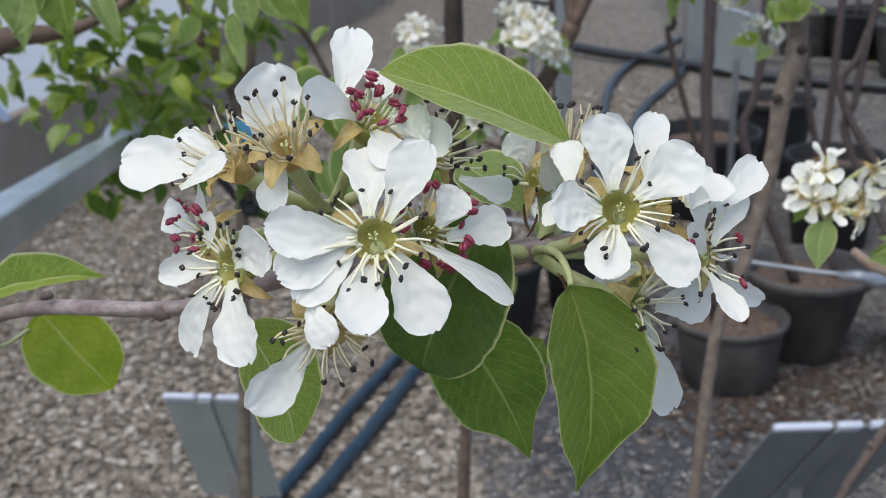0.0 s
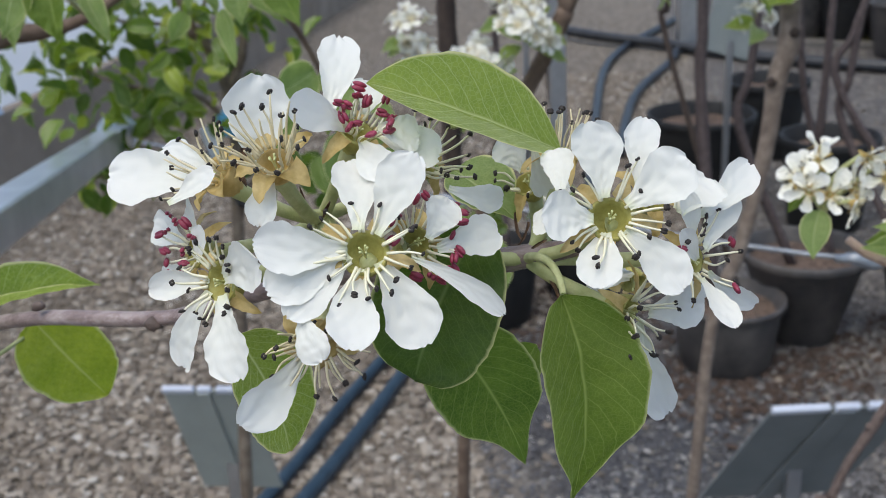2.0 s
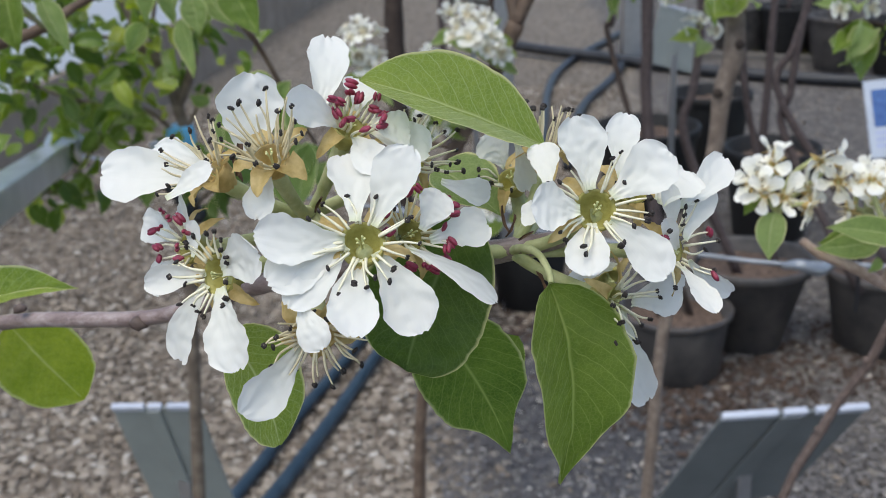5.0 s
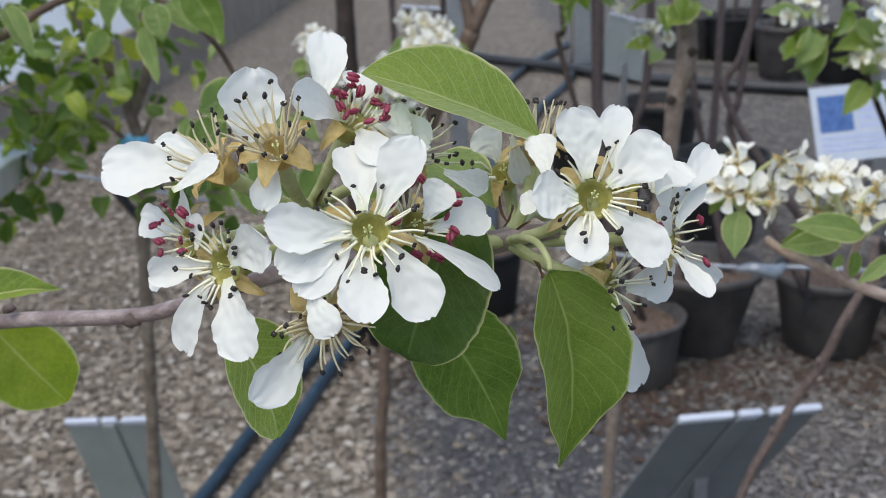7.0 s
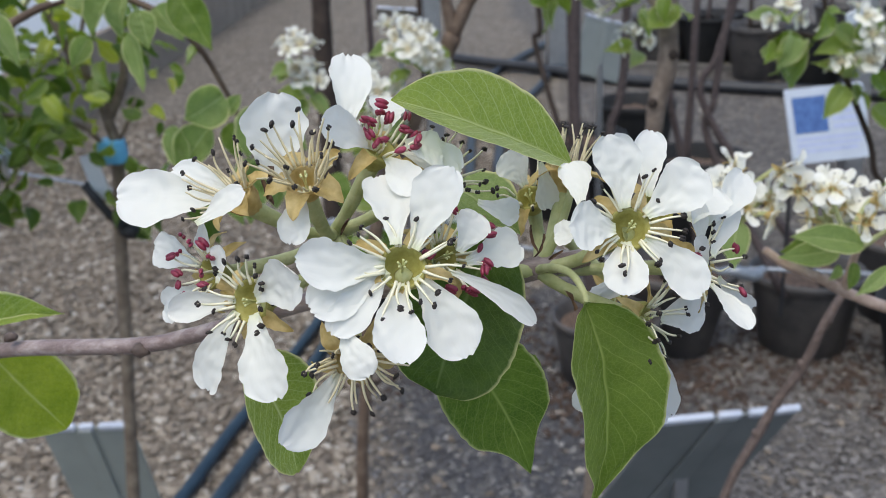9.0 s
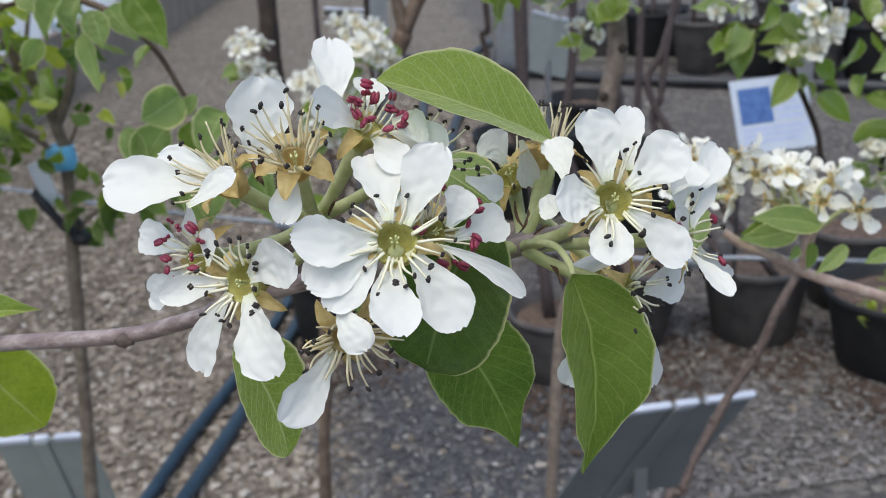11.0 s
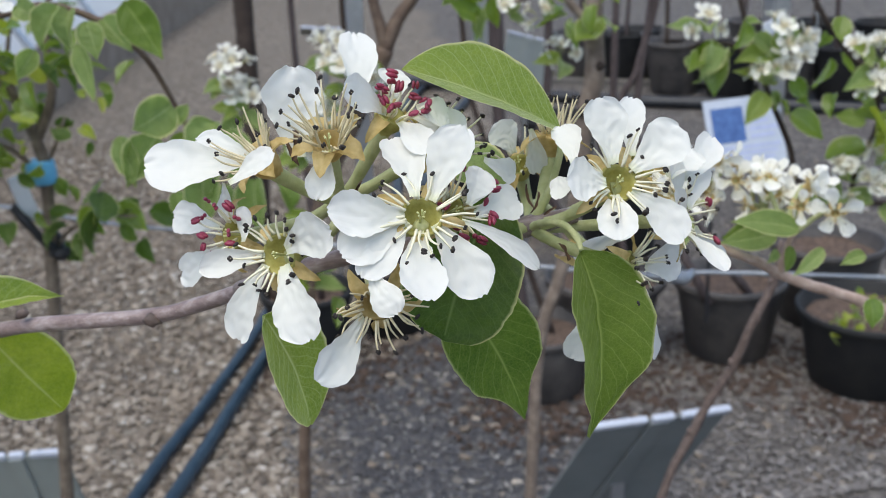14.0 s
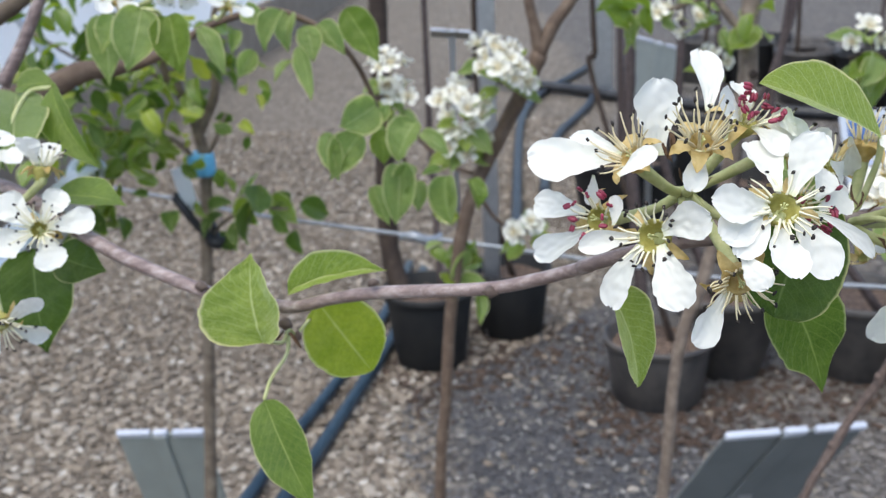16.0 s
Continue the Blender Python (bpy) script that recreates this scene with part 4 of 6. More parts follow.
# cluster at the branch's other end
SPUR_F = (-0.1794, 0.2538, 1.6067)
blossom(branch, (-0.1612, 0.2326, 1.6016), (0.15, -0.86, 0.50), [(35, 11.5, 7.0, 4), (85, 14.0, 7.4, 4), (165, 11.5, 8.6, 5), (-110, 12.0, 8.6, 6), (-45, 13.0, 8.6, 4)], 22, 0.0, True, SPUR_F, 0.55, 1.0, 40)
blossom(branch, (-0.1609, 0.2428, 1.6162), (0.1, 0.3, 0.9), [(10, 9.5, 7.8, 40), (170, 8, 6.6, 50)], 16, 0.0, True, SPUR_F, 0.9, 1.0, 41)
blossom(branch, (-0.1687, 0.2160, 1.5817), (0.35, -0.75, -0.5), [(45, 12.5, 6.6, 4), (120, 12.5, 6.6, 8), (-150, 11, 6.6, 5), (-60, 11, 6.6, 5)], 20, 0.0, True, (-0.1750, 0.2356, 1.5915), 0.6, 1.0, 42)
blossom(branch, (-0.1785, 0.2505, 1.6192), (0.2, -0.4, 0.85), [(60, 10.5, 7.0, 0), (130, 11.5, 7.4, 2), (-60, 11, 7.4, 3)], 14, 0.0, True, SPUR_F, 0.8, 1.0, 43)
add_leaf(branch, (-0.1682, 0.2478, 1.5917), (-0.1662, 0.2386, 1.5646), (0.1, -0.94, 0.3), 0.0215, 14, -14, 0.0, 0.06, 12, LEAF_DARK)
add_leaf(branch, (-0.1608, 0.2477, 1.6057), (-0.1396, 0.2374, 1.6049), (0.0, -0.45, 0.9), 0.0125, 18, -18, 0.0, 0.05, 13, LEAF)
add_leaf(branch, (-0.1712, 0.3001, 1.6270), (-0.1552, 0.2809, 1.6049), (-0.6, -0.7, 0.4), 0.0140, 26, -34, 0.0, 0.05, 14, LEAF)
add_leaf(branch, (-0.1852, 0.3108, 1.6241), (-0.1756, 0.2627, 1.6090), (0.3, -0.85, 0.4), 0.0200, 18, -18, 0.0, 0.05, 15, LEAF_PALE)
add_leaf(branch, (-0.1851, 0.3113, 1.6258), (-0.1726, 0.3105, 1.6262), (0.0, -0.5, 0.85), 0.0120, 18, -18, 0.0, 0.05, 16, LEAF)
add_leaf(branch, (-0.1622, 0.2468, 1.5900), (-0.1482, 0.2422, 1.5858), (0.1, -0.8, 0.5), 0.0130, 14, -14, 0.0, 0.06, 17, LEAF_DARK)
add_stalk(branch, "leaf_stalk", [SPUR_F, (-0.1812, 0.2875, 1.6186), (-0.1801, 0.3053, 1.6248), (-0.1712, 0.3001, 1.6270)], [0.0011, 0.0008, 0.0007, 0.0007], PEDICEL)


# ---- tree stems near the wire ----
def young_tree(name, at, line, radii, mat, label, limbs=(), seed=0):
    t = holder(name, at, label, "tree")
    add_stalk(t, "trunk", line, radii, mat, 10, 0.16, "", seed)
    for k, (pts, rad) in enumerate(limbs):
        add_stalk(t, "limb", pts, rad, mat, 8, 0.14, "", seed + k + 1)
    return t


tree_a = young_tree("pear_tree", (-0.39, 1.48, 0), [(-0.395, 1.48, -0.02), (-0.37, 1.47, 0.45), (-0.3396, 1.4600, 0.8215), (-0.3218, 1.4600, 1.0232), (-0.3063, 1.4600, 1.2016), (-0.2946, 1.4600, 1.3193), (-0.2992, 1.4600, 1.3726)],
                    [0.011, 0.0105, 0.0098, 0.0092, 0.0088, 0.0085, 0.008], BARK_GREY, "slim young pear tree tied to the wire, leafy crown",
                    [([(-0.2988, 1.4600, 1.3686), (-0.3084, 1.4600, 1.4092), (-0.3308, 1.4600, 1.4497), (-0.3463, 1.4500, 1.4981), (-0.3686, 1.4500, 1.5590), (-0.3894, 1.4500, 1.6253)], [0.0078, 0.0075, 0.0065, 0.005, 0.004, 0.003]),
                     ([(-0.2994, 1.4600, 1.3702), (-0.2764, 1.4550, 1.4123), (-0.2668, 1.4500, 1.4480), (-0.2670, 1.4600, 1.5082), (-0.2480, 1.4600, 1.5824)], [0.0072, 0.0068, 0.006, 0.0045, 0.003]),
                     ([(-0.3114, 1.4600, 1.4172), (-0.3231, 1.4700, 1.4633), (-0.3076, 1.4700, 1.5318)], [0.004, 0.0035, 0.0025]),
                     ([(-0.2970, 1.4600, 1.3194), (-0.3298, 1.4400, 1.3667), (-0.3702, 1.4200, 1.3851), (-0.4266, 1.4100, 1.3982), (-0.4859, 1.4000, 1.4301)], [0.004, 0.0035, 0.003, 0.0025, 0.002]),
                     ([(-0.2961, 1.4600, 1.3276), (-0.2726, 1.4500, 1.3692), (-0.2577, 1.4500, 1.4004)], [0.003, 0.0025, 0.002]),
                     ([(-0.3313, 1.4600, 1.4458), (-0.3706, 1.4400, 1.4703), (-0.4316, 1.4200, 1.4839), (-0.4856, 1.4000, 1.5259)], [0.004, 0.003, 0.0025, 0.002])], 2)
tree_b = young_tree("pear_tree", (-0.04, 1.22, 0), [(-0.045, 1.22, -0.02), (-0.02, 1.2, 0.5), (0.0019, 1.1900, 0.9497), (0.0138, 1.1900, 1.0716), (0.0226, 1.1900, 1.1797), (0.0425, 1.1900, 1.2961), (0.0648, 1.1900, 1.3582), (0.0999, 1.1900, 1.4246), (0.1206, 1.1900, 1.4636), (0.1375, 1.1900, 1.4987)],
                    [0.0082, 0.0080, 0.0078, 0.0075, 0.0075, 0.0085, 0.0092, 0.0098, 0.0102, 0.0108], BARK_RED, "thin reddish-brown pear sapling forking at the top",
                    [([(0.1375, 1.1900, 1.4955), (0.1319, 1.1900, 1.5280), (0.1256, 1.1900, 1.5569), (0.1129, 1.1900, 1.6163)], [0.0078, 0.0065, 0.006, 0.005]),
                     ([(0.1362, 1.1900, 1.4956), (0.1529, 1.1900, 1.5302), (0.1739, 1.1900, 1.5578), (0.2084, 1.2000, 1.6120)], [0.0088, 0.008, 0.0075, 0.006])], 5)
tree_c = young_tree("pear_tree", (0.27, 1.2, 0), [(0.265, 1.2, -0.02), (0.275, 1.19, 0.5), (0.2945, 1.1700, 0.9238), (0.3080, 1.1700, 1.1201), (0.3363, 1.1700, 1.2139), (0.3539, 1.1700, 1.2966), (0.3634, 1.1700, 1.3628), (0.3686, 1.1700, 1.4142), (0.3788, 1.1700, 1.4601), (0.3769, 1.1700, 1.5155), (0.3789, 1.1700, 1.5885)],
                    [0.009, 0.0085, 0.0080, 0.0078, 0.0085, 0.0092, 0.0098, 0.0108, 0.0118, 0.0108, 0.009], BARK_PALE, "pale brown pear trunk with pruning knots",
                    [([(0.3776, 1.1700, 1.5065), (0.3499, 1.1700, 1.5373), (0.3235, 1.1700, 1.5733)], [0.006, 0.005, 0.004])], 8)
for q, r in (((0.3806, 1.1580, 1.4670), 0.0055), ((0.3588, 1.1600, 1.4135), 0.0055)):
    bm = bmesh.new()
    blob(bm, Vector(q) - tree_c.location, r, 1, 0.8, 1, None, 12, 0.4, r * 1000)
    part("knot", bm, BARK_DARK, tree_c, "dark pruning scar")

# ---- shared small leaves and flowers for the trees behind ----
FAR_LEAVES = []
for k, (fold, bend, wave) in enumerate(((22, -45, 0.08), (40, -20, 0.10), (14, 35, 0.14), (30, -75, 0.10))):
    bm = bmesh.new()
    blade(bm, leaf_shape, 1.0, 0.62, fold, bend, 0.0, wave, 60 + k, 12, 6)
    me = bpy.data.meshes.new("leaf")
    bm.to_mesh(me)
    bm.free()
    FAR_LEAVES.append(me)


def leaf_copy(parent, base, d, face, length, mat, rnd):
    me = FAR_LEAVES[rnd.randrange(4)]
    key = me.name + mat.name
    if key not in LEAF_BY_MAT:
        c = me.copy()
        c.materials.clear()
        c.materials.append(mat)
        LEAF_BY_MAT[key] = c
    ob = new("leaf", LEAF_BY_MAT[key])
    ob.parent = parent
    m = frame_from(d, face).to_4x4() @ Matrix.Scale(length, 4)
    m.translation = Vector(base) - parent.location
    ob.matrix_basis = m
    return ob


LEAF_BY_MAT = {}


def leafy(parent, pts, count, length, spread, mats, seed, droop=-0.25):
    """Leaves round a limb."""
    rnd = random.Random(seed)
    line = spline(pts, 6)
    for _ in range(count):
        c = line[rnd.randrange(len(line))] + Vector((rnd.gauss(0, spread), rnd.gauss(0, spread), rnd.gauss(0, spread)))
        d = Vector((rnd.uniform(-1, 1), rnd.uniform(-1, 0.6), rnd.uniform(-1, 0.7) + droop))
        face = Vector((rnd.uniform(-1, 1), rnd.uniform(-1.1, 0.5), rnd.uniform(-0.1, 1.2)))
        leaf_copy(parent, c, d, face, length * rnd.uniform(0.6, 1.25), rnd.choice(mats), rnd)


def small_flower_mesh(seed):
    rnd = random.Random(seed)
    bm = bmesh.new()
    for k in range(5):
        a = radians(72 * k + rnd.uniform(-12, 12))
        e = radians(rnd.uniform(-5, 45))
        out = Vector((math.sin(a), math.cos(a), 0))
        d = out * math.cos(e) + Vector((0, 0, math.sin(e)))
        m = Matrix.Translation(out * 0.10).to_4x4() @ frame_from(d, Vector((0, 0, 1)) * math.cos(e) - out * math.sin(e)).to_4x4()
        blade(bm, petal_shape, rnd.uniform(0.78, 0.98), rnd.uniform(0.64, 0.80), 5, 20, 0.09, 0.13, seed * 5 + k, 8, 5, m)
    n = len(bm.faces)
    blob(bm, Vector((0, 0, 0.02)), 0.21, 1, 1, 0.6, None, 6, 0, 0)
    for k in range(9):
        a = 2 * math.pi * k / 9
        e = Vector((math.sin(a) * 0.40, math.cos(a) * 0.40, 0.36 + 0.1 * rnd.random()))
        tube(bm, [Vector((math.sin(a) * 0.12, math.cos(a) * 0.12, 0)), e], [0.045, 0.032], 3, 0, 0, 1)
    n2 = len(bm.faces)
    for k in range(9):
        a = 2 * math.pi * k / 9
        blob(bm, Vector((math.sin(a) * 0.40, math.cos(a) * 0.40, 0.43)), 0.05, 1, 1, 1, None, 6, 0, 0)
    tube(bm, [Vector((0, 0, -0.05)), Vector((0.05, 0, -0.5)), Vector((0.12, 0.05, -1.0))], [0.10, 0.06, 0.05], 5, 0, 0, 2)
    bm.faces.ensure_lookup_table()
    for i, fc in enumerate(bm.faces):
        fc.smooth = True
        fc.material_index = 0 if i < n else 1 if i < n2 else 2
    for fc in bm.faces[n2 + 9 * 20:]:
        fc.material_index = 3
    me = bpy.data.meshes.new("blossom")
    bm.to_mesh(me)
    bm.free()
    for mt in (PETAL_CREAM, FILAMENT_OLD, ANTHER_BLACK, PEDICEL):
        me.materials.append(mt)
    return me


SMALL_FLOWERS = [small_flower_mesh(s) for s in (1, 2, 3, 4)]


def flower_head(parent, at, radius, count, seed, petal=0.0135, leaves=6, leaf=0.035, face=(0, -0.5, 0.6)):
    """A cluster of small blossoms with leaves under it."""
    rnd = random.Random(seed)
    at = Vector(at)
    for k in range(round(count * 0.75)):
        d = Vector((rnd.gauss(0, 1), rnd.gauss(0, 1), rnd.gauss(0, 0.8))) * 0.8 + Vector(face)
        d.normalize()
        ob = new("blossom", SMALL_FLOWERS[rnd.randrange(4)])
        ob.parent = parent
        s = petal * rnd.uniform(0.9, 1.3)
        m = frame_from(d.orthogonal(), d).to_4x4() @ Matrix.Rotation(rnd.uniform(0, 6.28), 4, "Z") @ Matrix.Scale(s, 4)
        m.translation = at + Vector((d.x * 1.2, d.y, d.z * 0.9)) * radius * rnd.uniform(0.7, 1.2) - parent.location
        ob.matrix_basis = m
    for k in range(leaves):
        d = Vector((rnd.uniform(-1, 1), rnd.uniform(-0.8, 0.5), rnd.uniform(-0.9, 0.5)))
        leaf_copy(parent, at + d * radius * 0.35 - Vector((0, 0, radius * 0.4)), d, (rnd.uniform(-0.4, 0.4), -0.8, 0.6), leaf * rnd.uniform(0.7, 1.2), rnd.choice((LEAF_YOUNG, LEAF_PALE)), rnd)


# one leaf in seven takes the painted sunlit colour
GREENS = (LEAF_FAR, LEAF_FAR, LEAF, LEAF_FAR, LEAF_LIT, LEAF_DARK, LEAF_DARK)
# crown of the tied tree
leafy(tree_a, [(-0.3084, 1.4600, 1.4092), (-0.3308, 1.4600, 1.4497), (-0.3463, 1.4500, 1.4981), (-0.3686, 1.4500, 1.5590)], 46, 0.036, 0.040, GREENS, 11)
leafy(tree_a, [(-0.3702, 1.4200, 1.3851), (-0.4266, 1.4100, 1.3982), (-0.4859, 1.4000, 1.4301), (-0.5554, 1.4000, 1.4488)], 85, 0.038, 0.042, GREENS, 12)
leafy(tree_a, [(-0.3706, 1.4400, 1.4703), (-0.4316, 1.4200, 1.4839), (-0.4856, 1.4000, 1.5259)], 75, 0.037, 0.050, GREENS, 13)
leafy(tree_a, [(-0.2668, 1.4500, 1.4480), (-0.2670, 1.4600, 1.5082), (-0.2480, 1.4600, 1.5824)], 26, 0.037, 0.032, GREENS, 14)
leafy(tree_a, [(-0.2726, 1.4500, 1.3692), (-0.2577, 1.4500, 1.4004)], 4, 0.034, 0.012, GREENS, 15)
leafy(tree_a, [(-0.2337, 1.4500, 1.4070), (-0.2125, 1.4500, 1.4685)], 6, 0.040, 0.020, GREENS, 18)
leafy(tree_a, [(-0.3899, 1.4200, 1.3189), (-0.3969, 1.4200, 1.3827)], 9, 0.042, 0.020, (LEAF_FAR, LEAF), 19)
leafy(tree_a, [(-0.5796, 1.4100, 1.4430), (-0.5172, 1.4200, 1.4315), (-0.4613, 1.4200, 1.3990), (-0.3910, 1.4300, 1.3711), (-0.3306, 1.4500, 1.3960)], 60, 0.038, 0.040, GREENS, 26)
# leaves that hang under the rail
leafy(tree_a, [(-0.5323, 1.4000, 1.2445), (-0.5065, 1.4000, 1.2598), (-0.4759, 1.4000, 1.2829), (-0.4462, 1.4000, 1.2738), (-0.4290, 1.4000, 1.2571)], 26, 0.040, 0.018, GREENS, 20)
add_stalk(tree_a, "limb", [(-0.3702, 1.4200, 1.3851), (-0.4389, 1.4100, 1.2908), (-0.4770, 1.4000, 1.2749), (-0.5277, 1.4000, 1.2484)], [0.0028, 0.0024, 0.002, 0.0015], BARK_GREY, 6)
# dark shoot below the tie
add_stalk(tree_a, "limb", [(-0.3038, 1.4600, 1.2101), (-0.2733, 1.4500, 1.2454), (-0.2307, 1.4400, 1.2625), (-0.1830, 1.4400, 1.2595)], [0.003, 0.0025, 0.002, 0.0015], BARK_GREY, 6)
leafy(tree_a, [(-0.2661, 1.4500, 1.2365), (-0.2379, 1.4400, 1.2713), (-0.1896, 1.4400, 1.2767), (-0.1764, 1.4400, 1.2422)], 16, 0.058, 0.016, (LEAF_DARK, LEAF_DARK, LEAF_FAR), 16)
leafy(tree_a, [(-0.2831, 1.4500, 1.3046), (-0.2497, 1.4400, 1.3134)], 4, 0.03, 0.01, (LEAF_FAR, LEAF), 17)

# young shoots and blossoms on the sapling
leafy(tree_b, [(0.0091, 1.2100, 1.2776), (0.0290, 1.2100, 1.2468), (0.0633, 1.2000, 1.2552)], 16, 0.042, 0.020, (LEAF_FAR, LEAF_PALE), 21)
flower_head(tree_b, (0.0900, 1.1600, 1.4830), 0.030, 18, 31, 0.0125, 8)
flower_head(tree_b, (0.0789, 1.1700, 1.5012), 0.024, 12, 32, 0.0125, 5)
flower_head(tree_b, (0.0448, 1.1700, 1.4415), 0.032, 20, 33, 0.0125, 9)
flower_head(tree_b, (0.0420, 1.1750, 1.4000), 0.028, 16, 34, 0.0120, 7)
flower_head(tree_b, (0.1235, 1.2000, 1.2842), 0.024, 11, 35, 0.0125, 4)
add_stalk(tree_b, "limb", [(0.0860, 1.1900, 1.3983), (0.0650, 1.1800, 1.4152), (0.0458, 1.1700, 1.4316)], [0.003, 0.0025, 0.002], BARK_RED, 6)
add_stalk(tree_b, "limb", [(0.1172, 1.1900, 1.4571), (0.0978, 1.1700, 1.4746), (0.0870, 1.1600, 1.4927)], [0.003, 0.0025, 0.002], BARK_RED, 6)
add_stalk(tree_b, "limb", [(0.0576, 1.1900, 1.3447), (0.0853, 1.2000, 1.2975), (0.1234, 1.2000, 1.2805)], [0.003, 0.0025, 0.002], BARK_RED, 6)
# the pear trunk's few leaves above
leafy(tree_c, [(0.3718, 1.1500, 1.5401), (0.3791, 1.1500, 1.5272)], 3, 0.05, 0.008, (LEAF_FAR, LEAF_PALE), 22)
leafy(tree_c, [(0.3676, 1.1500, 1.5287), (0.3478, 1.1500, 1.5271)], 3, 0.04, 0.010, (LEAF_FAR, LEAF_PALE), 23)
flower_head(tree_c, (0.3666, 1.2500, 1.4687), 0.02, 7, 36, 0.012, 2)
flower_head(tree_c, (0.2939, 1.2500, 1.5256), 0.016, 6, 39, 0.012, 2)
flower_head(tree_c, (0.3384, 1.2500, 1.5167), 0.014, 5, 40, 0.012, 1)
leafy(tree_c, [(0.2407, 1.2200, 1.5443), (0.2781, 1.2200, 1.5407)], 6, 0.045, 0.010, (LEAF_FAR, LEAF_PALE), 24)
leafy(tree_c, [(0.3395, 1.2000, 1.5463), (0.3608, 1.2000, 1.5225)], 6, 0.050, 0.010, (LEAF_FAR, LEAF_PALE), 25)
add_stalk(tree_c, "limb", [(0.3769, 1.1700, 1.5155), (0.3814, 1.1800, 1.5683), (0.3458, 1.2000, 1.5556), (0.2909, 1.2400, 1.5315)], [0.005, 0.004, 0.003, 0.002], BARK_GREY, 6)

# ---- the branch above, nearer, with hanging leaves, and its trunk ----
TRUNK = [(-0.52, 0.46, -0.02), (-0.51, 0.46, 0.6), (-0.50, 0.46, 1.15), (-0.48, 0.46, 1.45), (-0.47, 0.46, 1.62)]
add_stalk(branch, "trunk", TRUNK, [0.022, 0.020, 0.018, 0.016, 0.012], BARK, 12, 0.12, "", 50)
add_stalk(branch, "bough", [(-0.49, 0.46, 1.40), (-0.2529, 0.3436, 1.6052), (-0.2193, 0.3098, 1.6070), (-0.1890, 0.2656, 1.6082)], [0.008, 0.0055, 0.0042, 0.0034], BARK, 10, 0.12, "", 51)
add_stalk(branch, "bough", [(-0.48, 0.46, 1.48), (-0.2767, 0.5200, 1.5777), (-0.2473, 0.5400, 1.5841), (-0.2246, 0.5500, 1.5948), (-0.2011, 0.5600, 1.5958), (-0.1807, 0.5600, 1.6018), (-0.1629, 0.5600, 1.6116), (-0.1455, 0.5600, 1.6183), (-0.1208, 0.5600, 1.6223), (-0.0970, 0.5600, 1.6130), (-0.0853, 0.5600, 1.6033), (-0.0753, 0.5700, 1.5872), (-0.0658, 0.5800, 1.5623), (-0.0594, 0.5800, 1.5468), (-0.0499, 0.5900, 1.5251)],
          [0.009, 0.0075, 0.0066, 0.0062, 0.0036, 0.0028, 0.0023, 0.0020, 0.0019, 0.0018, 0.0017, 0.0016, 0.0014, 0.0013, 0.0010], BARK_RED, 9, 0.16, "", 52)
add_stalk(branch, "twig", [(-0.2492, 0.5000, 1.5984), (-0.2369, 0.5000, 1.6170), (-0.2256, 0.5000, 1.6378), (-0.2181, 0.5000, 1.6532)], [0.0036, 0.0032, 0.003, 0.0025], BARK, 8, 0.1, "", 53)
add_stalk(branch, "twig", [(-0.2691, 0.5200, 1.6215), (-0.2483, 0.5200, 1.6316), (-0.2330, 0.5200, 1.6418)], [0.005, 0.0045, 0.004], BARK_GREY, 8, 0.1, "", 54)
def hanging_leaves(first, rows):
    """Leaves on the near boughs: base, tip, width over length."""
    for k, (q0, q1, wid) in enumerate(rows, first):
        rnd = random.Random(300 + k)
        size = (Vector(q1) - Vector(q0)).length
        add_leaf(branch, q0, q1, (rnd.uniform(-0.5, 0.5), -0.8, rnd.uniform(0.1, 0.6)), size * wid * 1.15, rnd.uniform(8, 52), rnd.uniform(-80, 30), rnd.uniform(0.02, 0.30), 0.15, 100 + k, LEAF if k % 7 == 1 else LEAF_PALE)


hanging_leaves(0, [
    ((-0.1679, 0.4427, 1.6368), (-0.1757, 0.4347, 1.6109), 0.62),
    ((-0.1560, 0.4406, 1.6334), (-0.1523, 0.4321, 1.6087), 0.66),
    ((-0.1451, 0.4481, 1.6267), (-0.1346, 0.4404, 1.6062), 0.40),
    ((-0.1934, 0.5056, 1.6291), (-0.2001, 0.5001, 1.6111), 0.6),
    ((-0.1142, 0.5500, 1.6224), (-0.1252, 0.5441, 1.6022), 0.66),
    ((-0.1103, 0.5594, 1.6198), (-0.1125, 0.5531, 1.6003), 0.7),
    ((-0.1026, 0.5466, 1.6148), (-0.0993, 0.5400, 1.5960), 0.6),
    ((-0.0953, 0.5564, 1.6143), (-0.0820, 0.5497, 1.5974), 0.62),
    ((-0.0803, 0.5167, 1.6256), (-0.0650, 0.5065, 1.5986), 0.52),
    ((-0.1064, 0.5333, 1.6057), (-0.1011, 0.5237, 1.5784), 0.34),
])
